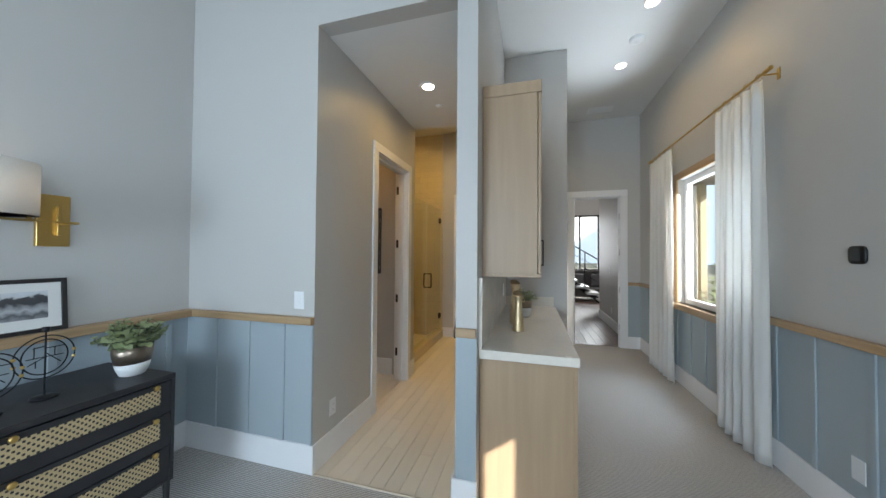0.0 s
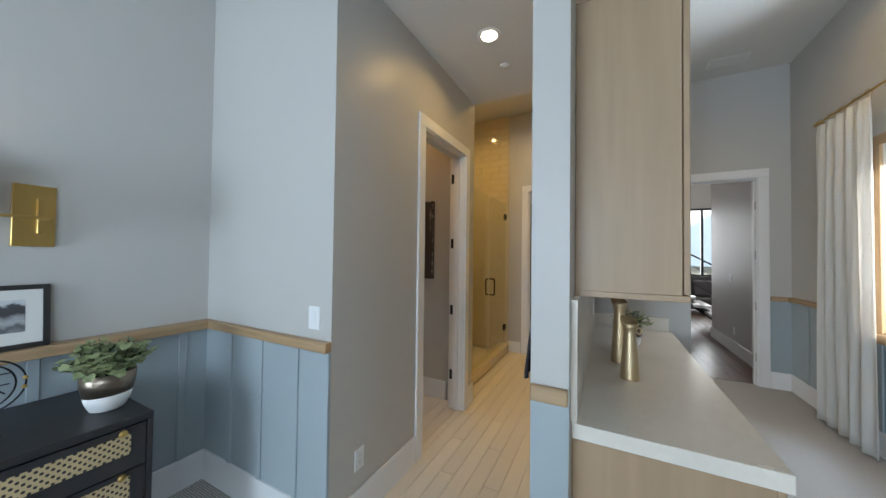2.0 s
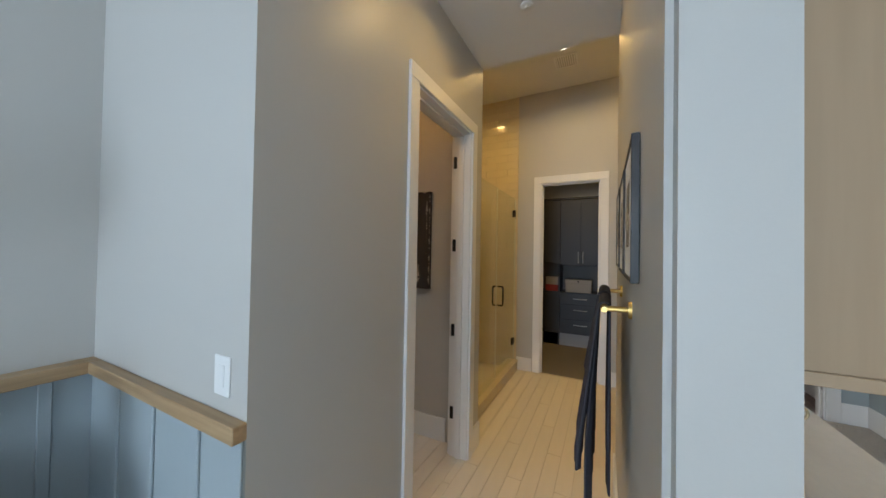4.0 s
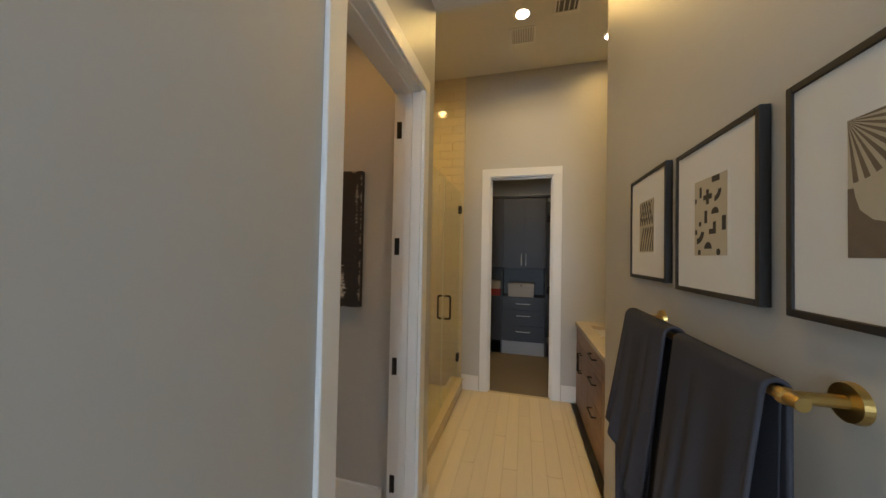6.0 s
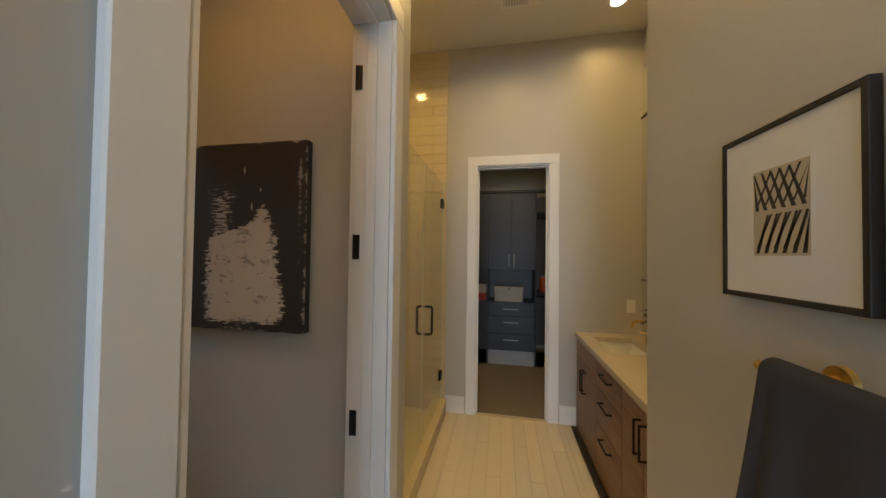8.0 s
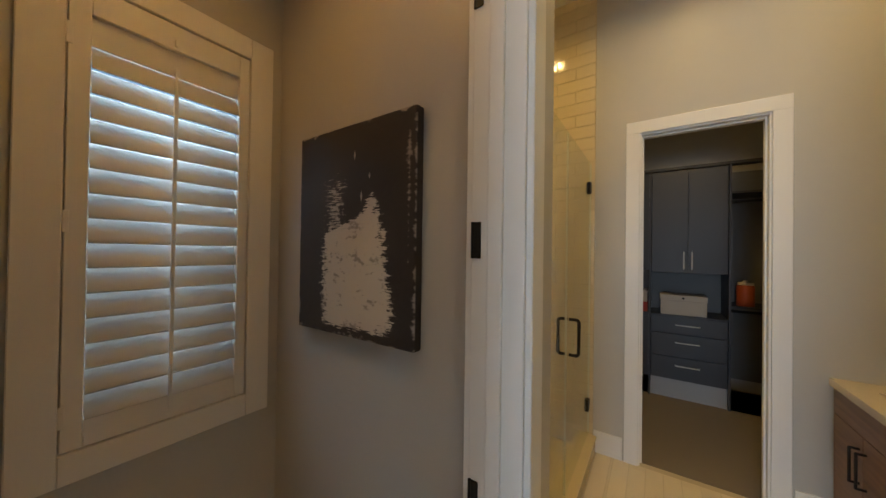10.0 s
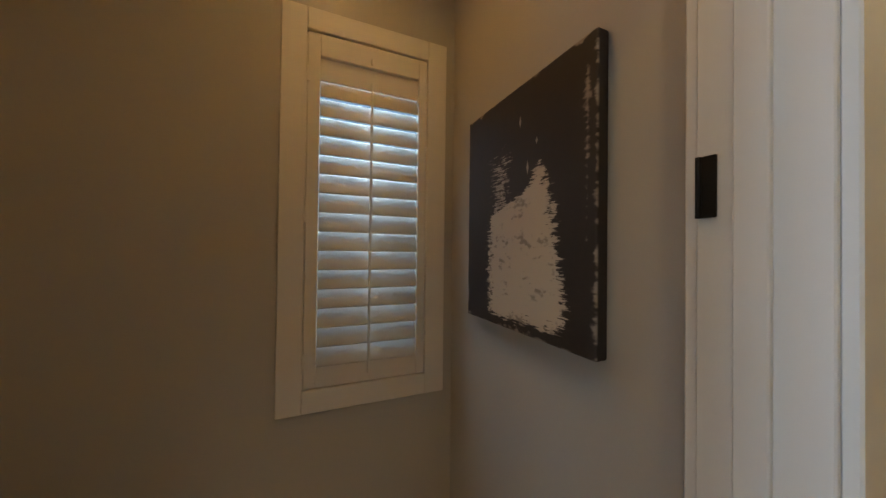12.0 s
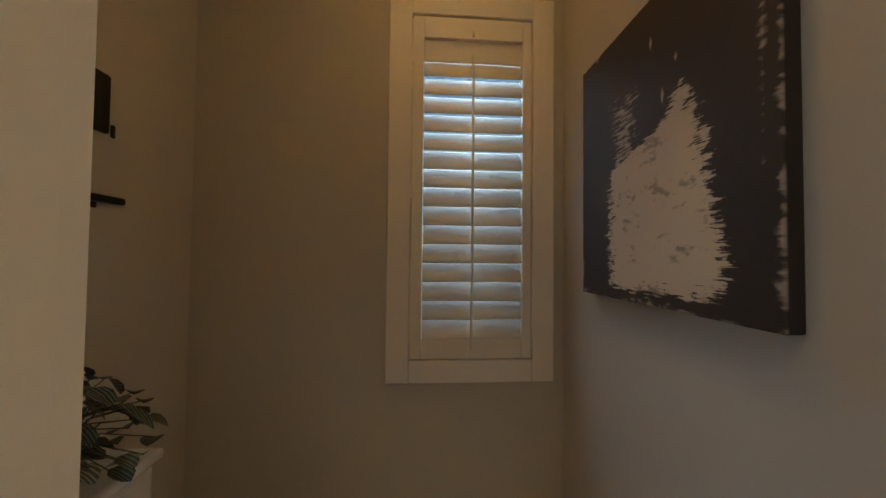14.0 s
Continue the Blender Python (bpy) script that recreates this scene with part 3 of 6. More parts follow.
solid("wall_small_room_north", boxes((SH, COR_L - 0.135, 4.54, 4.64, 0, BATH)), "paint", "greige toilet room wall behind the painting", "wall")
solid("wall_small_room_south", boxes((SH, WEST - 0.12, ACC + 0.06, ACC + 0.16, 0, BATH)), "paint", "greige toilet room corner wall", "wall")
solid("wall_shower_end", boxes((SH, -1.095, END + 0.012, END + 0.12, 0, BATH)), "tilegrout", "grout bed behind the shower tiles", "wall")
solid("wall_closet", boxes((-1.75, -1.65, END + 0.12, 8.5, 0, 3.05), (0.75, 0.85, END + 0.28, 8.5, 0, 3.05), (-1.75, 0.85, 8.42, 8.52, 0, 3.05)), "paint", "greige closet walls", "wall")
solid("wall_living", boxes((2.06, 2.20, 6.75, 9.35, 0, 4.2), (-3.1, -3.0, 6.7, 16, 0, 4.2), (4.1, 4.2, 9.25, 16, -0.35, 4.2), (2.2, 4.1, 9.25, 9.35, -0.35, 4.2), (-3.0, 0.735, 6.62, 6.75, 3.1, 4.2),
      (0.85, 0.95, 6.75, 16, 0, 4.2)), "paint", "greige living room walls", "wall")

solid("ceiling_bedroom", boxes((WEST - 0.12, EAST + 0.14, SOUTH - 0.12, ACC, CEIL, CEIL + 0.1), (COR_R, EAST + 0.14, ACC, 6.75, CEIL, CEIL + 0.1)), "ceiling", "white painted ceiling", "ceiling")
solid("ceiling_passage", boxes((COR_L, COR_R, ACC + 0.12, 4.64, LOW, LOW + 0.08)), "ceiling", "white lowered passage ceiling", "ceiling")
solid("ceiling_bath", boxes((SH, 0.735, 4.64, END + 0.12, BATH, BATH + 0.1), (SH, COR_L - 0.135, ACC + 0.16, 4.64, LOW, LOW + 0.1)), "ceiling", "white bathroom ceiling", "ceiling")
solid("wall_bath_header", boxes((COR_L - 0.135, COR_R, 4.56, 4.64, LOW + 0.08, BATH + 0.1), (COR_R, 0.735, 4.702, 4.72, BATH - 0.02, BATH)), "paint", "greige riser above the passage ceiling", "wall")
solid("ceiling_closet", boxes((-1.75, 0.85, END + 0.12, 8.52, 3.05, 3.12)), "ceiling", "white closet ceiling", "ceiling")
solid("ceiling_living", boxes((-3.1, 2.2, 6.75, 9.25, 4.2, 4.3), (-3.1, 4.2, 9.25, 16.1, 4.2, 4.3)), "ceiling", "white living room ceiling", "ceiling")
M["haze"] = glow_material("pale_sky_haze", (0.60, 0.79, 1.0), 0.8)
M["haze_e"] = glow_material("pale_east_haze", (0.66, 0.83, 1.0), 0.60)
solid("backdrop_north", boxes((-80, 120, 90, 90.5, -8, 60)), "haze", "bright hazy sky beyond the living room windows", "backdrop")
solid("backdrop_east", boxes((90, 90.5, -60, 89, -8, 60)), "haze_e", "bright hazy sky beyond the hall window", "backdrop")
solid("ground", boxes((-400, 400, -400, 400, -0.6, -0.35)), "earth", "bare garden ground around the house", "ground")


# ---- trim: casings, jambs, skirting, panelling ----
def casing(name, axis, at, lo, hi, top, width, out, label, thick=0.018):
    """Flat door casing round an opening on the wall face at 'at'; out is the side on which it stands proud."""
    th = thick * out
    a, b = sorted((at, at + th))
    root = thing(name, (0, 0, 0), label, "door casing", kind="structure")
    for part_name, (p0, p1, z0, z1) in (("side_board", (lo - width, lo, 0, top)), ("side_board", (hi, hi + width, 0, top)), ("head_board", (lo - width, hi + width, top, top + width))):
        bm = boxes((p0, p1, a, b, z0, z1) if axis == "y" else (a, b, p0, p1, z0, z1), bevel=0.003)
        part(part_name, bm, "trim", root)
    return root


def lining(name, axis, a0, a1, lo, hi, top, label):
    """Jamb lining of an opening through a wall from a0 to a1, with a door stop."""
    t, s = 0.012, 0.012
    mid = (a0 + a1) / 2
    root = thing(name, (0, 0, 0), label, "door frame", kind="structure")
    for nm, p0, p1, z0, z1 in (("jamb", lo - 0.001, lo + t, 0, top), ("jamb", hi - t, hi + 0.001, 0, top), ("jamb_head", lo + t, hi - t, top - t, top + 0.001)):
        bm = boxes((p0, p1, a0 - 0.002, a1 + 0.002, z0, z1) if axis == "y" else (a0 - 0.002, a1 + 0.002, p0, p1, z0, z1), bevel=0.002)
        part(nm, bm, "trim", root)
    near = 0.003 if axis == "x" else s
    for nm, p0, p1, z0, z1 in (("door_stop", lo + t, lo + t + near, 0, top - t - s), ("door_stop", hi - t - s, hi - t, 0, top - t - s), ("door_stop", lo + t, hi - t, top - t - s, top - t)):
        bm = boxes((p0, p1, mid - 0.02, mid + 0.018, z0, z1) if axis == "y" else (mid - 0.02, mid + 0.018, p0, p1, z0, z1), bevel=0.002)
        part(nm, bm, "trim", root)
    return root


casing("door_trim_toilet", "x", COR_L, DY0 - 0.014, DY1, DH, 0.085, 1, "white painted flat casing round the toilet room doorway")
tj = lining("door_1", "x", COR_L - 0.135, COR_L, DY0, DY1, DH, "white jamb of the toilet room doorway with black hinge leaves")
casing("door_trim_toilet_inner", "x", COR_L - 0.135, DY0 + 0.008, DY1, DH, 0.082, -1, "white painted casing inside the toilet room", 0.025)
for z in (0.33, 0.955, 1.60, 2.235):
    bm = boxes((-1.074, -1.054, DY1 - 0.0165, DY1 - 0.0125, z - 0.046, z + 0.046), bevel=0.0015)
    rod(bm, (-1.077, DY1 - 0.016, z - 0.046), (-1.077, DY1 - 0.016, z + 0.046), 0.004, 10)
    part("hinge_leaf", bm, "dot", tj, "black hinge leaf")
casing("door_trim_closet", "y", END, CX0, CX1, CH, 0.09, -1, "white painted flat casing round the closet doorway")
lining("door_2", "y", END, END + 0.12, CX0, CX1, CH, "white jamb of the closet doorway")
casing("door_trim_hall", "y", 6.62, HX0, HX1, HH, 0.10, -1, "white painted flat casing round the hall doorway")
hj = lining("door_3", "y", 6.62, 6.75, HX0, HX1, HH, "white jamb of the hall doorway with nickel hinge leaves")
for z in (0.33, 0.93, 1.53, 2.12):
    part("hinge_leaf", boxes((HX1 - 0.0165, HX1 - 0.0125, 6.625, 6.655, z - 0.05, z + 0.05), bevel=0.001), "grey_hinge", hj, "nickel hinge leaf")
part("strike_plate", boxes((HX0 + 0.0125, HX0 + 0.0155, 6.66, 6.69, 0.98, 1.05)), "dot", hj, "black strike plate")


def skirting(bs, label="white painted flat skirting board"):
    root = thing("baseboard", (0, 0, 0), label, "baseboard", kind="structure")
    for b in bs:
        part("board", boxes(b, bevel=0.003), "trim", root)


BH, BT = 0.19, 0.016
skirting([(WEST, WEST + BT, SOUTH, ACC, 0, BH), (WEST + BT, COR_L + BT, ACC - BT, ACC, 0, BH), (COR_L, COR_L + BT, ACC, DY0 - 0.10, 0, BH)])
skirting([(COR_L, COR_L + BT, DY1 + 0.086, 4.64, 0, BH), (COR_R - BT, COR_R, 2.74, 4.70, 0, BH), (COR_R - BT + 0.008, HALL_L + 0.004, 2.74 - BT, 2.74, 0, BH)])
skirting([(EAST - BT, EAST, SOUTH, 6.62, 0, BH), (HX1 + 0.101, EAST - BT, 6.62 - BT, 6.62, 0, BH), (0.84, 0.84 + BT, 4.59, 6.62, 0, BH), (0.84 + BT, HX0 - 0.101, 6.62 - BT, 6.62, 0, BH)])
skirting([(-1.09, CX0 - 0.101, END - BT, END, 0, 0.17), (CX1 + 0.101, 0.17, END - BT, END, 0, 0.17)])
skirting([(SH, SH + BT, ACC + 0.16, 4.54, 0, BH), (SH + BT, COR_L - 0.24, 4.54 - BT, 4.54, 0, BH), (WEST, COR_L - 0.24, ACC + 0.16, ACC + 0.16 + BT, 0, BH)])
skirting([(2.06 - BT, 2.06, 6.75, 9.35, 0, BH), (2.06 - BT, 2.21, 9.35, 9.35 + BT, 0, BH)])
skirting([(-1.65, -1.64, END + 0.12, 7.9, 0, 0.14), (0.74, 0.75, END + 0.28, 7.9, 0, 0.14)])


def panelling(name, label, sheet, battens, mat="blue"):
    root = thing(name, (0, 0, 0), label, "wainscot", kind="structure")
    part("panel_sheet", boxes(*sheet), mat, root)
    for b in battens:
        part("batten", boxes(b, bevel=0.003), mat, root)


RZ0, RZ1 = 0.995, 1.045
PT = 0.005
panelling("trim_panelling_north", "blue-grey painted board-and-batten panelling", [(WEST + PT, COR_L, ACC - PT, ACC, BH, RZ0)],
          [(x - 0.018, x + 0.018, ACC - 0.016, ACC - PT, BH, RZ0) for x in (-1.795, -1.494, -1.189)] + [(COR_L - 0.018, COR_L, ACC - 0.016, ACC - PT, BH, RZ0)])
panelling("trim_panelling_west", "blue-grey painted board-and-batten panelling", [(WEST, WEST + PT, SOUTH, ACC, BH, RZ0)],
          [(WEST + PT, WEST + 0.016, y - 0.02, y + 0.02, BH, RZ0) for y in (2.63, 2.34, 2.05, 1.76, 1.46, 1.16, 0.86, 0.56)])
panelling("trim_panelling_column", "blue-grey painted panelling on the partition end", [(COR_R + 0.011, HALL_L, 2.74 - PT, 2.74, BH, RZ0 + 0.003)], [])
panelling("trim_panelling_east", "blue-grey painted board-and-batten panelling", [(EAST - PT, EAST, SOUTH, WY0 - 0.09, BH, RZ0), (EAST - PT, EAST, WY0 - 0.09, WY1 + 0.09, BH, 0.86), (EAST - PT, EAST, WY1 + 0.09, 6.62, BH, RZ0)],
          [(EAST - 0.016, EAST - PT, y - 0.018, y + 0.018, BH, 0.86 if 3.83 < y < 5.36 else RZ0) for y in (2.10, 2.42, 2.74, 3.08, 3.43, 3.74, 4.06, 4.37, 4.68, 4.98, 5.30, 5.64, 5.95, 6.275)])
panelling("trim_panelling_hall_end", "blue-grey painted panelling beside the hall doorway", [(HX1 + 0.101, EAST - PT, 6.62 - PT, 6.62, BH, RZ0), (0.84 + PT, HX0 - 0.101, 6.62 - PT, 6.62, BH, RZ0)], [])

solid("trim_rail_north", boxes((WEST + 0.09, COR_L + 0.004, ACC - 0.042, ACC, RZ0, RZ1), bevel=0.003), "oak_x", "natural oak chair rail above the panelling", "chair rail")
solid("trim_ledge_west", boxes((WEST, WEST + 0.09, SOUTH, ACC, RZ0, RZ1), bevel=0.003), "oak", "deep natural oak picture ledge above the panelling", "ledge")
solid("trim_rail_column", boxes((COR_R + 0.010, HALL_L - 0.003, 2.74 - 0.022, 2.74, RZ0 + 0.003, RZ1 + 0.006), bevel=0.003), "oak_x", "short oak chair rail on the partition end", "chair rail")
solid("trim_rail_east", boxes((EAST - 0.042, EAST, SOUTH, WY0 - 0.085, RZ0, RZ1), (EAST - 0.042, EAST, WY1 + 0.085, 6.62, RZ0 + 0.01, RZ1 + 0.01), bevel=0.003), "oak", "natural oak chair rail on the window wall", "chair rail")
solid("trim_rail_hall_end", boxes((HX1 + 0.102, EAST - 0.042, 6.62 - 0.042, 6.62, RZ0 + 0.01, RZ1 + 0.01), bevel=0.003), "oak_x", "short oak chair rail beside the hall doorway", "chair rail")
solid("trim_floor_edge", boxes((COR_L, COR_R, ACC - 0.012, ACC + 0.004, -0.002, 0.006), bevel=0.002), "grout", "thin tan strip between carpet and tiles", "floor trim")

# ---- windows ----
w1 = thing("window_1", (EAST, 4.6, 1.6), "white framed hall window with pale oak surround", "window", kind="structure")


def at_root(bm, root):
    bmesh.ops.translate(bm, verts=bm.verts, vec=-Vector(root.location))
    return bm


for nm, b, m in (("head_trim", (EAST - 0.02, EAST, WY0 - 0.08, WY1 + 0.08, WZ1, WZ1 + 0.08), "oak"), ("side_trim", (EAST - 0.02, EAST, WY0 - 0.08, WY0, WZ0, WZ1), "oak_z"),
                 ("side_trim", (EAST - 0.02, EAST, WY1, WY1 + 0.08, WZ0, WZ1), "oak_z"), ("window_sill", (EAST - 0.05, EAST + 0.06, WY0 - 0.09, WY1 + 0.09, WZ0 - 0.07, WZ0), "oak")):
    part(nm, at_root(boxes(b, bevel=0.003), w1), m, w1, "pale oak trim")
for b in ((WY0, WY0 + 0.06, WZ0, WZ1), (WY1 - 0.06, WY1, WZ0, WZ1), (WY0 + 0.06, WY1 - 0.06, WZ0, WZ0 + 0.06), (WY0 + 0.06, WY1 - 0.06, WZ1 - 0.06, WZ1), (4.33, 4.39, WZ0 + 0.06, WZ1 - 0.06)):
    part("window_frame", at_root(boxes((EAST + 0.06, EAST + 0.12, *b), bevel=0.004), w1), "trim", w1)
for y0, y1 in ((WY0 + 0.06, 4.33), (4.39, WY1 - 0.06)):
    pane = part("pane", at_root(boxes((EAST + 0.088, EAST + 0.094, y0, y1, WZ0 + 0.06, WZ1 - 0.06)), w1), "glass", w1, "clear glass pane")
    pane.visible_shadow = False

# small window with closed louvred shutter
w2 = thing("window_2", (SH, 4.115, 1.67), "cream louvred window shutter, slats almost closed", "window shutter", kind="structure")
OY0, OY1, OZ0, OZ1 = 3.747, 4.486, 0.815, 2.53
for b in ((OY0, TWY0 + 0.015, OZ0, OZ1), (TWY1 - 0.012, OY1, OZ0, OZ1), (TWY0 + 0.015, TWY1 - 0.012, OZ1 - 0.095, OZ1), (TWY0 + 0.015, TWY1 - 0.012, OZ0, OZ0 + 0.098)):
    part("surround_board", at_root(boxes((SH, SH + 0.022, *b), bevel=0.003), w2), "shutter", w2)
FY0, FY1, FZ0, FZ1 = TWY0 + 0.019, TWY1 - 0.016, OZ0 + 0.102, OZ1 - 0.099
for nm, b in (("stile", (FY0, 3.899, FZ0, FZ1)), ("stile", (4.344, FY1, FZ0, FZ1)), ("rail", (3.899, 4.344, FZ0, 1.005)), ("rail", (3.899, 4.344, 2.335, FZ1))):
    part(nm, at_root(boxes((SH - 0.016, SH + 0.014, *b), bevel=0.0025), w2), "shutter", w2)
# strips added behind the shutter to block light leaking round its edges
for b in ((TWY0, FY0 + 0.012, TWZ0, TWZ1), (FY1 - 0.012, TWY1, TWZ0, TWZ1), (FY0 + 0.0121, FY1 - 0.0121, TWZ0, FZ0 + 0.03), (FY0 + 0.0121, FY1 - 0.0121, FZ1 - 0.03, TWZ1)):
    part("leak_strip", at_root(boxes((SH - 0.034, SH - 0.0165, *b)), w2), "shutter", w2)
NS = 15
pitch = (2.245 - 1.008) / NS
for k in range(NS):
    zc = 1.008 + pitch * (k + 0.5)
    bm = bmesh.new()
    # elliptical louvre section, outer edge high and inner edge low
    ring = []
    for y in (3.901, 4.342):
        row = []
        for j in range(14):
            a = 2 * math.pi * j / 14
            u, v = 0.050 * math.cos(a), 0.005 * math.sin(a)
            tl = radians(66)
            row.append(bm.verts.new((SH - 0.004 - u * math.cos(tl) + v * math.sin(tl), y, zc + u * math.sin(tl) + v * math.cos(tl))))
        ring.append(row)
    for j in range(14):
        f = bm.faces.new((ring[0][j], ring[0][(j + 1) % 14], ring[1][(j + 1) % 14], ring[1][j]))
        f.smooth = True
    bm.faces.new(ring[0][::-1])
    bm.faces.new(ring[1])
    part("louvre", at_root(bm, w2), "shutter", w2)
part("valance", at_root(boxes((SH - 0.012, SH - 0.003, 3.8995, 4.3435, 2.238, 2.3345), bevel=0.001), w2), "shutter", w2)
bm = bmesh.new()
bx(bm, SH + 0.021, SH + 0.031, 4.112, 4.124, 0.955, 2.255, bevel=0.002)
bx(bm, SH + 0.013, SH + 0.026, 4.113, 4.123, 2.345, 2.372, bevel=0.002)
part("tilt_rod", at_root(bm, w2), "shutter", w2)
for z in (1.03, 1.65, 2.25):
    part("hinge", at_root(boxes((SH + 0.012, SH + 0.018, FY0 - 0.012, FY0 + 0.010, z - 0.035, z + 0.035), bevel=0.001), w2), "shutter", w2)
pane = part("pane", at_root(boxes((SH - 0.115, SH - 0.109, TWY0, TWY1, TWZ0, TWZ1)), w2), "glass", w2, "clear glass pane")
pane.visible_shadow = False

# glazing of the bedroom's side window
g = solid("window_3", boxes((EAST + 0.10, EAST + 0.106, -2.6, EW1, 0.6, 2.6)), "glass", "clear side window behind a sun-blocking sheet", "window")
g.visible_shadow = False

# ---- recessed lamps, vents, detectors ----
def downlight(loc, watts, color=WARM, name="recessed_light"):
    root = thing(name, loc, "white recessed ceiling downlight, switched on", "ceiling light", "recessed downlights")
    bm = bmesh.new()
    lathe(bm, [(0.058, -0.001), (0.062, -0.004), (0.078, -0.005), (0.083, -0.0015), (0.083, 0.0)], seg=36)
    part("trim_ring", bm, "trim", root)
    bm = bmesh.new()
    lathe(bm, [(0.0001, -0.0025), (0.058, -0.0025), (0.058, -0.0005)], seg=36)
    part("lens", bm, "lamp_glow", root, "glowing lens")
    d = bpy.data.lights.new("downlight", "AREA")
    d.shape, d.size, d.energy, d.color, d.spread = "DISK", 0.11, watts * 1.16 * DIM, color, radians(150)
    lamp = new("downlight_lamp", d)
    lamp.matrix_world = look((loc[0], loc[1], loc[2] - 0.008), (loc[0], loc[1], 0.0001))
    return root


downlight((-0.467, 3.722, LOW), 3.2)
downlight((-0.44, 5.61, BATH), 6)
downlight((0.386, 6.076, BATH), 2.7)
# unseen lamp, assumed as a pair to the vanity lamp before it
downlight((0.386, 5.15, BATH), 2.6)
downlight((-1.62, 5.60, BATH), 6)
downlight((1.505, 4.11, CEIL), 3)
downlight((1.492, 5.085, CEIL), 3)
# closet lamp is unseen, added for the warm light on its upper wall
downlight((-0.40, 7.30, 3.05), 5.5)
downlight((-1.60, 3.96, LOW), 2.85, AMBER)


def disc_box(name, loc, r, h, label):
    root = thing(name, loc, label, "smoke detector")
    bm = bmesh.new()
    lathe(bm, [(r, 0.0), (r, -h * 0.5), (r * 0.93, -h * 0.8), (r * 0.72, -h), (0.0001, -h)], seg=32)
    part("body", bm, "plastic", root)
    bm = bmesh.new()
    lathe(bm, [(r * 0.30, -h - 0.0005), (r * 0.30, -h - 0.004), (0.0001, -h - 0.004)], seg=20)
    part("sensor_cap", bm, "plastic", root)


disc_box("smoke_detector", (1.52, 4.60, CEIL), 0.07, 0.035, "white round smoke detector on the hall ceiling")
disc_box("smoke_detector", (-0.473, 4.11, LOW), 0.036, 0.010, "small white round detector on the passage ceiling")


def vent(loc, sx, sy, n, label, back="grille", along="y"):
    root = thing("ceiling_vent", loc, label, "vent")
    bm = bmesh.new()
    for b in ((-sx / 2, sx / 2, -sy / 2, -sy / 2 + 0.02), (-sx / 2, sx / 2, sy / 2 - 0.02, sy / 2), (-sx / 2, -sx / 2 + 0.02, -sy / 2 + 0.02, sy / 2 - 0.02), (sx / 2 - 0.02, sx / 2, -sy / 2 + 0.02, sy / 2 - 0.02)):
        bx(bm, *b, -0.008, 0, bevel=0.0015)
    part("frame", bm, "trim", root)
    # no real opening: the duct's shade is put into this sheet's colour
    part("backing", boxes((-sx / 2 + 0.02, sx / 2 - 0.02, -sy / 2 + 0.02, sy / 2 - 0.02, -0.0015, 0)), back, root, "flat sheet coloured for the duct's shade")
    for k in range(n):
        p = (k + 0.5) / n - 0.5
        if along == "y":
            c = p * (sx - 0.04)
            b = (c - 0.006, c + 0.003, -sy / 2 + 0.02, sy / 2 - 0.02)
        else:
            c = p * (sy - 0.04)
            b = (-sx / 2 + 0.02, sx / 2 - 0.02, c - 0.006, c + 0.003)
        part("slat", boxes((*b, -0.007, -0.0016)), "trim", root)


vent((1.49, 6.25, CEIL), 0.36, 0.20, 8, "white return air grille on the hall ceiling", along="x")
vent((-0.44, 5.885, BATH), 0.24, 0.24, 9, "white square exhaust fan grille", along="y")
vent((-0.075, 5.585, BATH), 0.21, 0.17, 4, "white four-way air register", "slate_in", along="y")

# ---- switches and outlets ----


def plate(loc, axis, out, w, h, kind):
    label = {"switch": "white rocker light switch plate", "outlet": "white electrical outlet plate", "blank": "white blank cover plate"}[kind]
    root = thing("wall_" + ("switch" if kind == "switch" else "outlet"), loc, label, "switch" if kind == "switch" else "outlet")

    def f(a0, a1, z0, z1, d0, d1, bev):
        d0, d1 = sorted((d0 * out, d1 * out))
        return boxes((a0, a1, d0, d1, z0, z1) if axis == "y" else (d0, d1, a0, a1, z0, z1), bevel=bev)
    part("plate", f(-w / 2, w / 2, -h / 2, h / 2, 0, 0.006, 0.002), "plastic", root)
    if kind == "switch":
        n = 2 if w > 0.09 else 1
        for k in range(n):
            c = (k - (n - 1) / 2) * 0.046
            part("rocker", f(c - 0.016, c + 0.016, -0.033, 0.033, 0.006, 0.009, 0.001), "plastic", root)
    elif kind == "outlet":
        for z in (-0.02, 0.02):
            part("socket", f(-0.016, 0.016, z - 0.014, z + 0.014, 0.006, 0.008, 0.001), "plastic", root)
            for x in (-0.006, 0.006):
                part("slot", f(x - 0.001, x + 0.001, z - 0.004, z + 0.005, 0.008, 0.0085, 0), "dot", root)
    return root


plate((-1.067, ACC, 1.155), "y", -1, 0.08, 0.12, "switch")
plate((COR_L, 2.985, 0.35), "x", 1, 0.072, 0.117, "outlet")
plate((EAST - PT, 3.165, 0.35), "x", -1, 0.075, 0.12, "blank")
plate((0.630, END, 1.13), "y", -1, 0.075, 0.12, "switch")
plate((2.06, 8.30, 1.17), "x", -1, 0.075, 0.12, "switch")
plate((2.06, 8.15, 0.35), "x", -1, 0.075, 0.12, "outlet")
plate((HALL_L + 0.02, 4.25, 1.12), "x", 1, 0.075, 0.12, "outlet")

th = thing("thermostat", (EAST, 3.15, 1.487), "black rounded wall thermostat with a dark screen", "thermostat")
bm = bmesh.new()
lathe(bm, [(0.046, 0), (0.050, 0.004), (0.050, 0.011), (0.046, 0.015), (0.0001, 0.016)], seg=40)
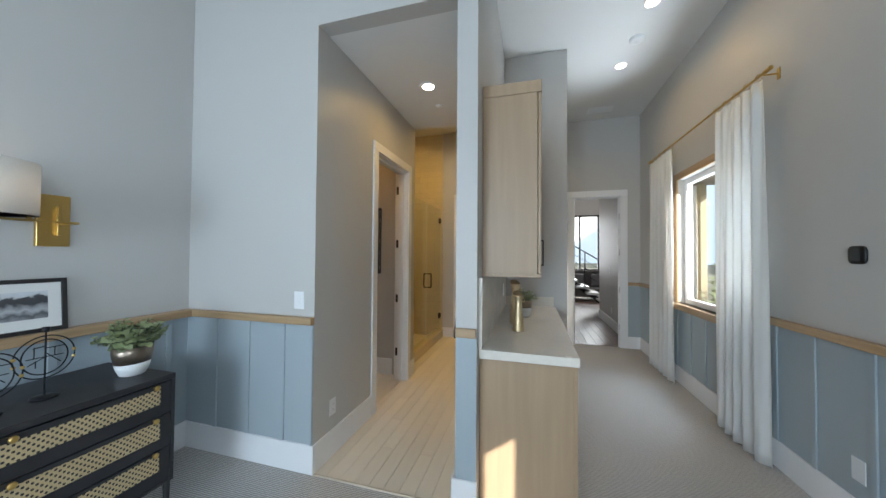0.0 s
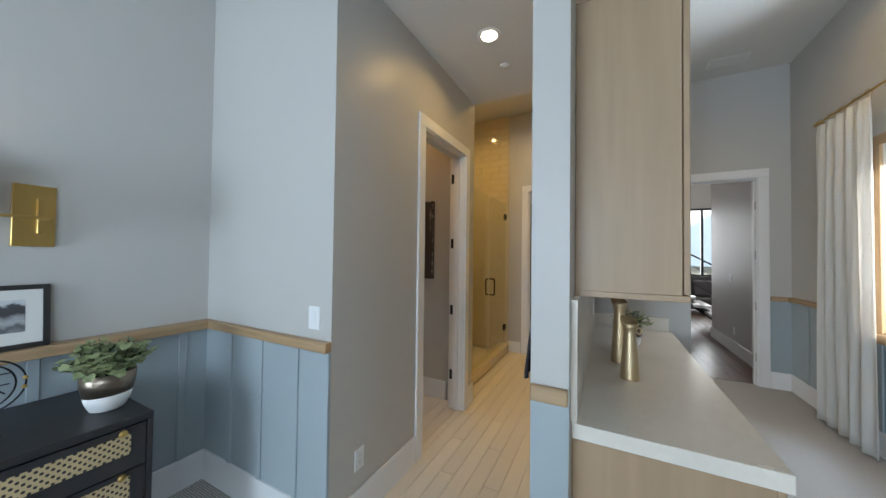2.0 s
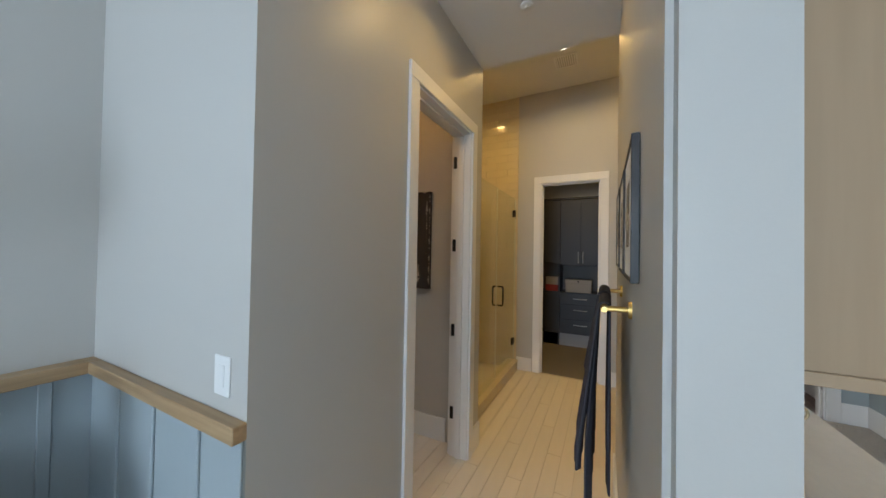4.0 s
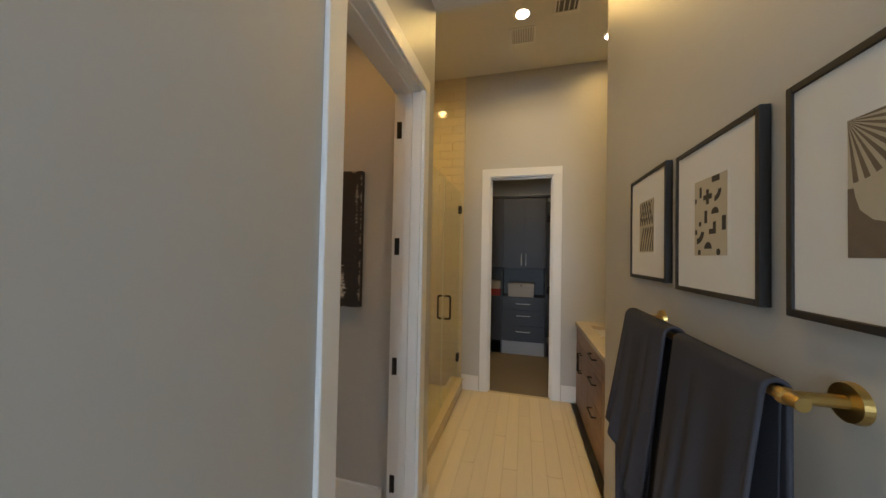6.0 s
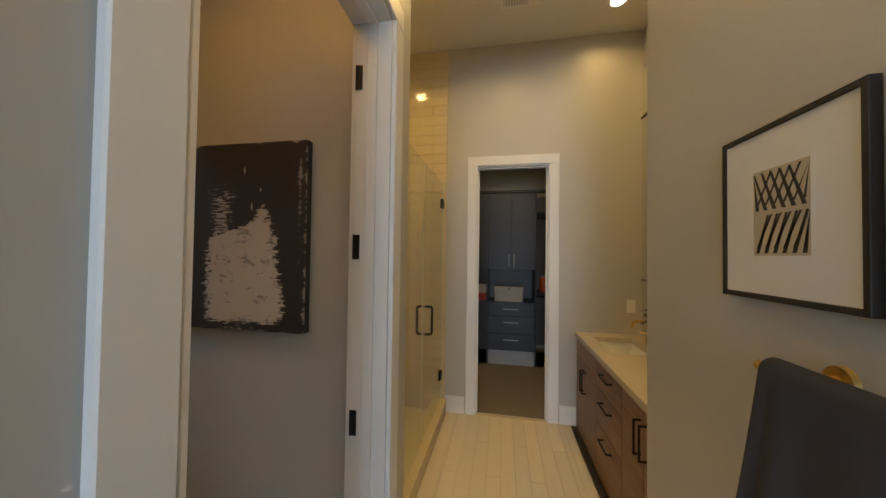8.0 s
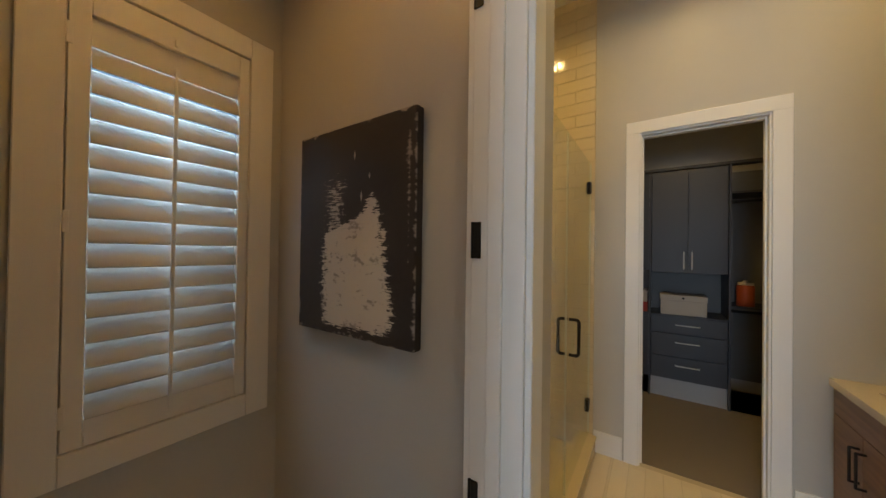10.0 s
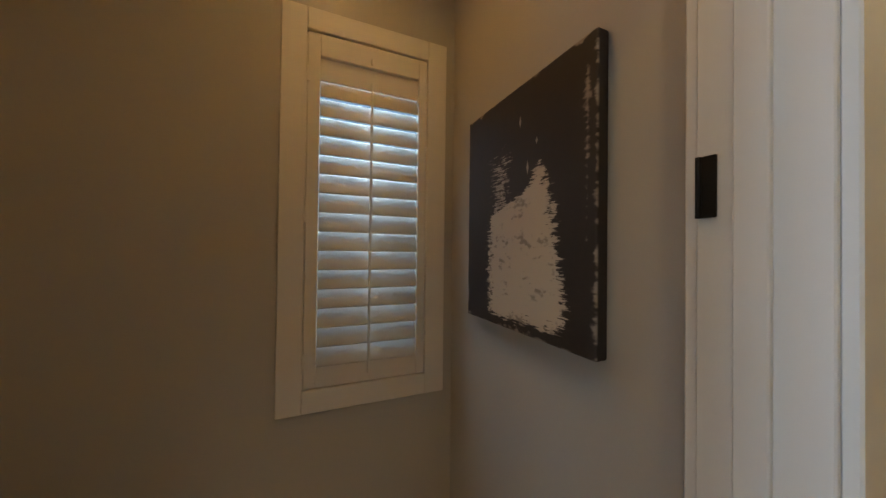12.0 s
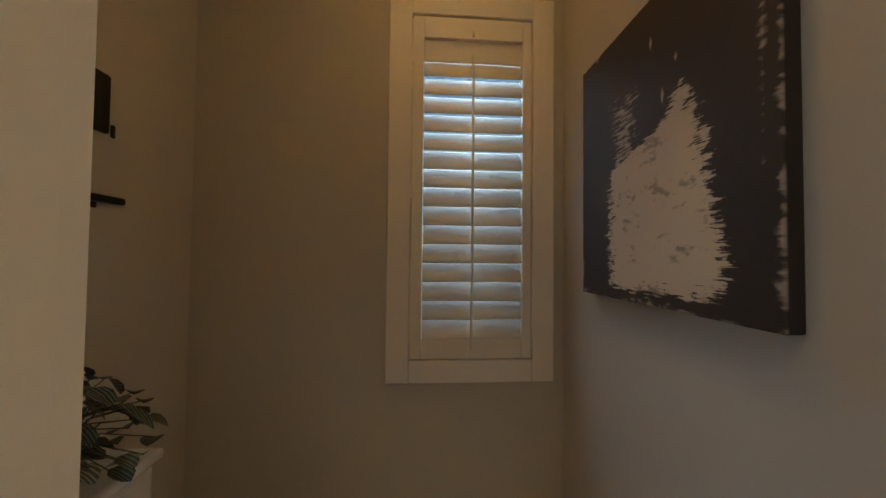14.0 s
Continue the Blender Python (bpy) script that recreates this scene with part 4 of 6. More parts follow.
for v in bm.verts:
    r = math.hypot(v.co.x, v.co.y)
    if r > 0.01:
        a = math.atan2(v.co.y, v.co.x)
        k = (abs(math.cos(a)) ** 4 + abs(math.sin(a)) ** 4) ** -0.25
        v.co.x, v.co.y = v.co.x * k * 0.98, v.co.y * k * 0.98
bmesh.ops.transform(bm, matrix=pose(0, 0, 0, 0, -90, 0), verts=bm.verts)
part("case", bm, "black_metal", th)
part("screen", boxes((-0.0185, -0.0162, -0.022, 0.022, -0.03, 0.03), bevel=0.0008), "screen", th, "dark glass screen")


# ---- bedroom: dresser, sconce, ledge picture, plant, candle holders ----
DX, DYE, DYS, DT = -1.475, 2.275, 0.72, 0.795
dr = thing("dresser", (-1.77, 1.5, 0), "black wooden dresser with three woven cane drawer fronts", "dresser")
bm = boxes((-2.05, DX, DYS, DYE, DT - 0.03, DT), bevel=0.004)
part("top", at_root(bm, dr), "black", dr)
bm = boxes((-2.04, DX - 0.018, DYS + 0.01, DYE - 0.022, 0.215, DT - 0.0302))
part("carcass", at_root(bm, dr), "black", dr)
for y0, y1 in ((DYS + 0.002, DYS + 0.022), (DYE - 0.022, DYE - 0.002)):
    part("side_panel", at_root(boxes((-2.045, DX - 0.001, y0, y1, 0.20, DT - 0.0305), bevel=0.002), dr), "black", dr)
part("bottom_rail", at_root(boxes((-2.03, DX - 0.002, DYS + 0.0225, DYE - 0.0225, 0.2, 0.214), bevel=0.001), dr), "black", dr)
for x in (-2.01, DX - 0.022):
    for y in (DYS + 0.025, DYE - 0.024):
        bm = bmesh.new()
        rod(bm, (x, y, 0.0), (x, y, 0.2), 0.011, 12, 0.017)
        part("leg", at_root(bm, dr), "black", dr)
for zb, zt, c0, c1 in ((0.585, 0.758, 0.645, 0.732), (0.402, 0.579, 0.458, 0.558), (0.22, 0.396, 0.284, 0.381)):
    d = part("drawer", at_root(boxes((DX - 0.0175, DX - 0.002, DYS + 0.026, DYE - 0.026, zb, c0), (DX - 0.0175, DX - 0.002, DYS + 0.026, DYE - 0.026, c1, zt),
             (DX - 0.0175, DX - 0.002, DYS + 0.026, DYS + 0.075, c0, c1), (DX - 0.0175, DX - 0.002, DYE - 0.072, DYE - 0.026, c0, c1)), dr), "black", dr)
    part("cane_panel", at_root(boxes((DX - 0.0165, DX - 0.006, DYS + 0.0755, DYE - 0.0725, c0 + 0.0005, c1 - 0.0005)), dr), "cane", d, "woven natural cane panel")
    for y in (DYE - 0.105, DYE - 0.59, DYS + 0.2):
        bm = bmesh.new()
        lathe(bm, [(0.006, 0), (0.006, 0.012), (0.014, 0.018), (0.014, 0.024), (0.010, 0.028), (0.0001, 0.028)], seg=18)
        bmesh.ops.transform(bm, matrix=Matrix.Translation((DX - 0.002, y, (c1 + zt) / 2 + 0.002)) @ pose(0, 0, 0, 0, 90, 0), verts=bm.verts)
        part("knob", at_root(bm, dr), "brass", d, "small aged brass knob")

# swing-arm sconce
sc = thing("wall_sconce", (WEST, 2.035, 1.645), "brass swing-arm wall sconce with a white drum shade", "wall lamp")
part("back_plate", at_root(boxes((WEST, WEST + 0.022, 1.972, 2.099, 1.504, 1.787), bevel=0.002), sc), "brass", sc)
part("upright", at_root(boxes((WEST + 0.0222, WEST + 0.045, 2.04, 2.058, 1.565, 1.725), bevel=0.002), sc), "brass", sc)
bm = bmesh.new()
bx(bm, WEST + 0.0455, WEST + 0.20, 2.043, 2.055, 1.622, 1.634, bevel=0.002)
bx(bm, WEST + 0.19, WEST + 0.202, 1.50, 2.0428, 1.622, 1.634, bevel=0.002)
bx(bm, WEST + 0.188, WEST + 0.204, 1.868, 1.884, 1.6342, 1.655, bevel=0.002)
part("arm", at_root(bm, sc), "brass", sc)
bm = bmesh.new()
lathe(bm, [(0.165, 1.644), (0.165, 1.888), (0.1625, 1.888), (0.1625, 1.644), (0.165, 1.644)], WEST + 0.196, 1.735, seg=56)
part("shade", at_root(bm, sc), "shade", sc, "white fabric drum shade")

bulb_data = bpy.data.lights.new("sconce_bulb", "POINT")
bulb_data.energy, bulb_data.color, bulb_data.shadow_soft_size = 1.0 * DIM, (1.0, 0.78, 0.55), 0.03
bulb = new("sconce_bulb", bulb_data)
bulb.location = (WEST + 0.196, 1.755, 1.76)
# picture leaning on the ledge
lp = thing("ledge_picture", (WEST + 0.04, 1.80, RZ1), "black framed landscape photograph leaning on the oak ledge", "picture")
W2, H2 = 0.58, 0.285
for nm, b in (("frame_side", (-0.012, 0.012, W2 / 2 - 0.022, W2 / 2, 0, H2)), ("frame_side", (-0.012, 0.012, -W2 / 2, -W2 / 2 + 0.022, 0, H2)),
              ("frame_rail", (-0.012, 0.012, -W2 / 2 + 0.022, W2 / 2 - 0.022, 0, 0.022)), ("frame_rail", (-0.012, 0.012, -W2 / 2 + 0.022, W2 / 2 - 0.022, H2 - 0.022, H2))):
    part(nm, boxes(b, bevel=0.001), "frame", lp)
part("mat_board", boxes((-0.010, 0.004, -W2 / 2 + 0.022, W2 / 2 - 0.022, 0.022, H2 - 0.022)), "mat", lp)
part("photograph", boxes((0.0042, 0.0052, -W2 / 2 + 0.07, W2 / 2 - 0.072, 0.075, H2 - 0.065)), "photo", lp, "monochrome photograph of a tree line over a meadow")
lp.rotation_euler = (0, radians(-5), 0)


def leaf_mesh(bm, base, way, up, length, width, curl=0.2):
    """One pointed leaf of eight faces, folded along its midrib and curled."""
    way, up = way.normalized(), up.normalized()
    side = way.cross(up).normalized()
    prof = ((0.0, 0.05), (0.25, 0.85), (0.55, 1.0), (0.84, 0.72), (1.0, 0.12))
    rows = []
    for t, w in prof:
        c = base + way * (length * t) - up * (curl * length * t * t)
        rows.append((bm.verts.new(c + side * (w * width / 2) + up * 0.12 * width * w), bm.verts.new(c), bm.verts.new(c - side * (w * width / 2) + up * 0.12 * width * w)))
    for a, b in zip(rows, rows[1:]):
        for k in (0, 1):
            f = bm.faces.new((a[k], a[k + 1], b[k + 1], b[k]))
            f.smooth = True


def foliage(rng, cx, cy, z0, rx, ry, h, n, length, width, stems=28):
    leaves, stalks = bmesh.new(), bmesh.new()
    per = max(1, n // stems)
    for s in range(stems):
        a = rng.uniform(0, 2 * math.pi)
        r = rng.uniform(0.15, 1.0) ** 0.7
        tip = Vector((cx + rx * r * math.cos(a), cy + ry * r * math.sin(a), z0 + h * rng.uniform(0.45, 1.0) * (1.05 - 0.6 * r * r)))
        root = Vector((cx + 0.25 * rx * math.cos(a), cy + 0.25 * ry * math.sin(a), z0))
        mid = (root + tip) / 2 + Vector((0, 0, 0.12 * h))
        rod(stalks, root, mid, 0.0016, 5)
        rod(stalks, mid, tip, 0.0013, 5)
        for k in range(per):
            t = 0.25 + 0.75 * (k + rng.random()) / per
            p = root.lerp(mid, t * 2) if t < 0.5 else mid.lerp(tip, t * 2 - 1)
            b = rng.uniform(0, 2 * math.pi)
            way = Vector((math.cos(b), math.sin(b), rng.uniform(-0.3, 0.9)))
            up = Vector((rng.uniform(-0.4, 0.4), rng.uniform(-0.4, 0.4), 1))
            s_ = rng.uniform(0.65, 1.2)
            leaf_mesh(leaves, p, way, up, length * s_, width * s_, rng.uniform(0.0, 0.5))
    return leaves, stalks


rng = random.Random(4)
pl = thing("potted_plant", (-1.675, 2.185, DT), "bushy green plant in a two-tone white and metallic oval bowl", "plant")
bm = bmesh.new()
lathe(bm, [(0.0001, 0.0), (0.052, 0.0), (0.060, 0.004), (0.076, 0.036), (0.0855, 0.070)], seg=40, sy=0.95, sx=0.8)
part("bowl_base", bm, "white_pot", pl, "rough white ceramic base")
bm = bmesh.new()
lathe(bm, [(0.0857, 0.070), (0.095, 0.115), (0.097, 0.160), (0.092, 0.162), (0.090, 0.135)], seg=40, sy=0.95, sx=0.8)
part("bowl_rim", bm, "pewter", pl, "aged metallic glazed upper band")
bm = bmesh.new()
lathe(bm, [(0.0001, 0.137), (0.090, 0.135)], seg=24, sy=0.94, sx=0.79)
part("soil", bm, "soil", pl)
lv, st = foliage(rng, 0, 0, 0.135, 0.145, 0.17, 0.175, 640, 0.037, 0.034, 64)
part("foliage", lv, "leaf", pl, "small rounded green leaves")
part("stalk", st, "leaf_d", pl)


def candle_holder(y, x, h):
    root = thing("candle_holder", (x, y, DT), "black wire candle holder with two round hoops and gold beads", "candle holder", "wire candle holders")
    bm = bmesh.new()
    lathe(bm, [(0.0001, 0), (0.046, 0), (0.046, 0.006), (0.040, 0.010), (0.0001, 0.011)], seg=30)
    part("base", bm, "black_metal", root)
    bm = bmesh.new()
    rod(bm, (0, 0, 0.0112), (0, 0, h - 0.012), 0.0035, 10)
    part("stem", bm, "black_metal", root)
    bm = bmesh.new()
    lathe(bm, [(0.006, h - 0.0115), (0.011, h - 0.009), (0.014, h + 0.012), (0.012, h + 0.012), (0.010, h - 0.004)], seg=20)
    part("cup", bm, "black_metal", root)
    zc = 0.60 * h

    def hoop(ry, rz):
        return torus(bmesh.new(), (0, 0, zc), ry, 0.003, "x", rz, 40, 6)
    part("hoop", hoop(0.098, 0.098), "black_metal", root)
    part("hoop", hoop(0.074, 0.080), "black_metal", root)
    bm = bmesh.new()
    for p, q in (((-0.06, 0.0), (0.06, 0.0)), ((0.0, 0.02), (0.05, -0.035)), ((-0.035, 0.0), (-0.035, 0.05)), ((0.0, 0.04), (0.062, 0.04)), ((-0.055, -0.03), (0.0, 0.0)), ((0.03, 0.04), (0.03, 0.0)), ((-0.04, 0.045), (0.0, 0.05)), ((-0.03, -0.012), (-0.03, -0.045))):
        rod(bm, (0, p[0], zc + p[1]), (0, q[0], zc + q[1]), 0.0022, 6)
    part("cross_bars", bm, "black_metal", root)
    for yy, zz in ((0.096, 0.012), (0.094, -0.022), (-0.096, 0.012), (-0.094, -0.022)):
        bm = bmesh.new()
        bmesh.ops.create_icosphere(bm, subdivisions=2, radius=0.008, matrix=Matrix.Translation((0, yy, zc + zz)))
        part("bead", bm, "brass", root, "gold bead", smooth=True)


candle_holder(1.87, -1.715, 0.315)
candle_holder(1.69, -1.675, 0.265)

# ---- hall: worktop run ----
CTR0, CTR1 = 2.80, 4.59
bc = thing("base_cabinet", (0.45, 3.70, 0), "pale maple base cabinet under the worktop", "cabinet")
part("end_panel", at_root(boxes((HALL_L + 0.002, 0.695, 2.83, 2.85, 0.0, 0.8635), bevel=0.0015), bc), "maple", bc)
part("body", at_root(boxes((HALL_L + 0.002, 0.6895, 2.8505, CTR1 - 0.002, 0.09, 0.8635)), bc), "maple", bc)
part("toe_kick", at_root(boxes((HALL_L + 0.01, 0.63, 2.8505, CTR1 - 0.002, 0.0, 0.0895)), bc), "black", bc)
for k in range(3):
    y0 = 2.832 + k * 0.585
    d = part("door", at_root(boxes((0.6955, 0.716, y0, y0 + 0.58, 0.095, 0.858), bevel=0.002), bc), "maple", bc)
    bm = bmesh.new()
    tube(bm, [(0.7165, y0 + 0.54, 0.62), (0.74, y0 + 0.54, 0.62), (0.74, y0 + 0.54, 0.80), (0.7165, y0 + 0.54, 0.80)], 0.005, 8)
    part("handle", at_root(bm, bc), "dot", d, "black bar handle")
wt = thing("worktop", (0.45, 3.70, 0.864), "pale grey-white quartz worktop along the hall", "worktop")
part("slab", at_root(boxes((HALL_L + 0.002, 0.722, CTR0, CTR1, 0.864, 0.916), bevel=0.003, seg=2), wt), "quartz", wt)
solid("backsplash", boxes((HALL_L, HALL_L + 0.02, CTR0 + 0.004, CTR1, 0.9165, 1.337), (HALL_L + 0.0205, 0.70, CTR1 - 0.02, CTR1, 0.9165, 1.02)), "quartz", "pale quartz slab behind the worktop", "backsplash", kind="structure")
uc = thing("wall_cabinet", (0.34, 3.75, 1.34), "tall pale maple wall cabinet above the worktop", "cabinet")
part("body", at_root(boxes((HALL_L + 0.001, 0.503, 2.93, CTR1 - 0.002, 1.36, 2.47), bevel=0.0015), uc), "maple", uc)
part("bottom_board", at_root(boxes((HALL_L + 0.001, 0.525, 2.928, CTR1 - 0.002, 1.338, 1.3597), bevel=0.0015), uc), "maple", uc)
part("top_fascia", at_root(boxes((HALL_L + 0.001, 0.527, 2.926, CTR1 - 0.002, 2.4703, 2.545), bevel=0.0015), uc), "maple", uc)
for k in range(3):
    y0 = 2.931 + k * 0.552
    d = part("door", at_root(boxes((0.5065, 0.525, y0, y0 + 0.548, 1.364, 2.466), bevel=0.002), uc), "maple", uc)
    bm = bmesh.new()
    tube(bm, [(0.5255, y0 + 0.50, 1.40), (0.552, y0 + 0.50, 1.40), (0.552, y0 + 0.50, 1.585), (0.5255, y0 + 0.50, 1.585)], 0.005, 8)
    part("handle", at_root(bm, uc), "dot", d, "black bar handle")


def pitcher(x, y, h, r):
    root = thing("pitcher", (x, y, 0.916), "slender matt gold metal pitcher with flared spout and ring handle", "vase", "gold pitchers")
    bm = bmesh.new()
    lathe(bm, [(0.0001, 0), (r, 0), (r * 1.01, 0.006), (r * 0.80, 0.45 * h), (r * 0.62, 0.80 * h), (r * 0.60, 0.86 * h), (r * 0.72, 0.92 * h), (r * 0.95, h), (r * 0.90, h), (r * 0.66, 0.92 * h), (r * 0.55, 0.84 * h), (r * 0.5, 0.5 * h)], seg=36)
    for v in bm.verts:
        if v.co.z > 0.88 * h and v.co.y > 0:
            k = (v.co.z - 0.88 * h) / (0.12 * h)
            v.co.y *= 1 + 0.45 * k
            v.co.z += 0.02 * k * (v.co.y / r)
    part("vessel", bm, "gold", root)
    bm = bmesh.new()
    torus(bm, (r * 0.80, -r * 0.35, 0.87 * h), 0.012, 0.0035, "y", 0.014, 20, 6)
    part("ring_handle", bm, "gold", root)
    root.rotation_euler = (0, 0, radians(20))


pitcher(0.375, 3.36, 0.262, 0.041)
pitcher(0.340, 3.615, 0.325, 0.043)
p2 = thing("potted_plant", (0.405, 3.93, 0.916), "small green plant in a white and brown glazed pot", "plant")
bm = bmesh.new()
lathe(bm, [(0.0001, 0), (0.045, 0), (0.06, 0.05), (0.066, 0.085)], seg=30)
part("pot_base", bm, "white_pot", p2)
bm = bmesh.new()
lathe(bm, [(0.0662, 0.085), (0.072, 0.15), (0.068, 0.152), (0.064, 0.12)], seg=30)
part("pot_rim", bm, "pewter", p2, "brown metallic glazed rim")
bm = bmesh.new()
lathe(bm, [(0.0001, 0.13), (0.064, 0.128)], seg=20)
part("soil", bm, "soil", p2)
lv, st = foliage(rng, 0, 0, 0.13, 0.12, 0.12, 0.13, 220, 0.032, 0.020, 28)
part("foliage", lv, "leaf", p2)
part("stalk", st, "leaf_d", p2)


# ---- hall: curtains and rod ----
def curtain(y0, y1, seed, label):
    root = thing("curtain", (2.045, (y0 + y1) / 2, 0), label, "curtain", "window curtains")
    r = random.Random(seed)
    n = 120
    folds = 5.0
    ph = r.uniform(0, 6)
    bm = bmesh.new()
    rows = []
    zs = [0.012 + (2.74 - 0.012) * k / 26 for k in range(27)]
    for z in zs:
        row = []
        t = z / 2.74
        for i in range(n + 1):
            u = i / n
            spread = 1.0 + 0.05 * (1 - t)
            y = (u - 0.5) * (y1 - y0) * spread
            a = 0.027 * (0.75 + 0.25 * math.sin(3 * u + ph)) * (0.75 + 0.35 * (1 - t))
            x = a * math.sin(2 * math.pi * folds * u + ph + 0.25 * math.sin(2.0 * t + seed)) + 0.006 * math.sin(2 * math.pi * 11 * u + 4 * t)
            if t > 0.965:
                x *= 0.6
            row.append(bm.verts.new((x, y, z)))
        rows.append(row)
    for a, b in zip(rows, rows[1:]):
        for i in range(n):
            f = bm.faces.new((a[i], a[i + 1], b[i + 1], b[i]))
            f.smooth = True
    ob = part("panel", bm, "sheer", root, "gathered ivory cloth panel")
    md = ob.modifiers.new("thickness", "SOLIDIFY")
    md.thickness = 0.002
    for k in range(5):
        yy = (k / 4 - 0.5) * (y1 - y0) * 0.92
        bm = bmesh.new()
        torus(bm, (0, yy, 2.765), 0.019, 0.0022, "y", 0.024, 20, 6)
        part("ring", bm, "brass", root, "brass curtain ring")


curtain(3.70, 4.29, 1, "floor-length ivory curtain panel hanging from a brass rod")
curtain(5.19, 5.86, 2, "floor-length ivory curtain panel hanging from a brass rod")
cr = thing("curtain_rod", (2.045, 4.75, 2.772), "thin brass curtain rod with end caps and brackets", "curtain rod")
bm = bmesh.new()
rod(bm, (0, -1.09, 0), (0, 1.11, 0), 0.009, 14)
part("pole", bm, "brass", cr)
for y in (-1.09, 1.11):
    bm = bmesh.new()
    s = 1 if y > 0 else -1
    rod(bm, (0, y, 0), (0, y + s * 0.055, 0), 0.015, 16)
    rod(bm, (0, y + s * 0.055, 0), (0, y + s * 0.062, 0), 0.015, 16, 0.010)
    part("finial", bm, "brass", cr)
for y in (-1.065, 1.085):
    bm = bmesh.new()
    rod(bm, (0.0, y, -0.010), (0.09, y, -0.010), 0.006, 10)
    bx(bm, 0.087, 0.095, y - 0.014, y + 0.014, -0.05, 0.03, bevel=0.002)
    part("bracket", bm, "brass", cr)

# ---- living room seen through the hall doorway ----
stair = thing("open_stair", (1.6, 10.0, 0), "open-riser stair with pale treads on a black steel stringer", "stair")
for k in range(8):
    x = 2.28 - 0.27 * k
    z = 0.36 + 0.165 * (k - 0) if k else 0.36
    part("tread", at_root(boxes((x - 0.16, x + 0.16, 9.75, 10.75, z - 0.05, z), bevel=0.004), stair), "porcelain", stair, "pale tread")
bm = bmesh.new()
rod(bm, (2.62, 10.2, 0.0), (0.97, 10.2, 1.18), 0.07, 8)
part("stringer", at_root(bm, stair), "black_metal", stair, "black steel stringer")
for k in range(5):
    x = 2.2 - 0.40 * k
    z = 0.38 + 0.61 * (2.28 - x)
    bm = bmesh.new()
    rod(bm, (x, 9.77, z), (x, 9.77, z + 0.92), 0.014, 8)
    part("post", at_root(bm, stair), "black_metal", stair)
for h in (0.92, 0.70, 0.52, 0.34):
    bm = bmesh.new()
    rod(bm, (2.25, 9.77, 0.38 + h), (0.97, 9.77, 0.38 + 0.61 * 1.28 + h), 0.016 if h > 0.9 else 0.006, 8)
    part("rail", at_root(bm, stair), "black_metal", stair)
sofa = thing("sofa", (2.6, 12.6, 0), "dark grey upholstered sofa by the living room windows", "sofa")
part("seat", boxes((-1.2, 1.2, -0.45, 0.35, 0.12, 0.42), bevel=0.05, seg=3), "sofa", sofa)
part("backrest", boxes((-1.2, 1.2, 0.36, 0.56, 0.12, 0.98), bevel=0.05, seg=3), "sofa", sofa)
for x in (-1.3, 1.21):
    part("armrest", boxes((x - 0.0, x + 0.09, -0.45, 0.56, 0.12, 0.62), bevel=0.03, seg=2), "sofa", sofa)
for x in (-0.6, 0.1, 0.7):
    part("cushion", boxes((x - 0.24, x + 0.24, 0.18, 0.35, 0.425, 0.86), bevel=0.06, seg=3), "slate_in", sofa, "grey loose cushion")
for x in (-1.1, 1.1):
    for y in (-0.38, 0.48):
        part("leg", boxes((x - 0.025, x + 0.025, y - 0.025, y + 0.025, 0, 0.119)), "black_metal", sofa)
wl = thing("window_4", (2.6, 14.0, 0), "tall black framed living room window wall", "window", kind="structure")
for x in (-1.65, -0.35, 0.30, 0.95, 1.45):
    part("mullion", boxes((x - 0.03, x + 0.03, -0.04, 0.04, 0.3, 3.0)), "black_metal", wl)
for z in (0.3, 0.95, 3.0):
    part("transom", boxes((-1.65, 1.45, -0.038, 0.038, z - 0.03, z + 0.03)), "black_metal", wl)
pane = part("pane", boxes((-1.65, 1.45, -0.003, 0.003, 0.3, 3.0)), "glass", wl)
pane.visible_shadow = False
solid("wall_living_far", boxes((0.95, 4.1, 13.95, 14.1, 3.03, 4.2), (0.95, 4.1, 13.95, 14.1, 0, 0.27)), "paint", "greige wall round the living room windows", "wall")

# ---- outside the hall window ----
pg = thing("porch", (3.0, 5.0, -0.35), "brown timber porch eave on tan posts outside the window", "porch")
part("eave", boxes((0.25, 1.6, -1.5, 4.24, 3.42, 3.60)), "eave", pg, "brown timber eave")
for y in (4.0,):
    part("post", boxes((0.99, 1.11, y, y + 0.14, 0, 3.4195), bevel=0.006), "tan_post", pg, "tan rendered post")
gw = thing("garden_wall", (7.5, 6.0, -0.35), "low pale rendered garden wall", "wall")
part("wall", boxes((0, 0.2, -9, 9, 0, 0.62)), "siding", gw)
part("coping", boxes((-0.03, 0.23, -9, 9, 0.6205, 0.68), bevel=0.01), "siding", gw)
for k, (x, y, h) in enumerate(((3.7, 7.9, 1.3), (4.8, 8.1, 1.6), (5.2, 10.2, 2.2), (6.0, 11.4, 2.4), (5.8, 9.1, 1.5), (3.5, 6.6, 1.0))):
    sh = thing("shrub", (x, y, -0.35), "loose green garden shrub outside the window", "shrub", "garden shrubs")
    lv, st = foliage(rng, 0, 0, 0.02, 0.6, 0.6, h, 900, 0.10, 0.06, 110)
    part("foliage", lv, "leaf", sh)
    part("stalk", st, "leaf_d", sh)


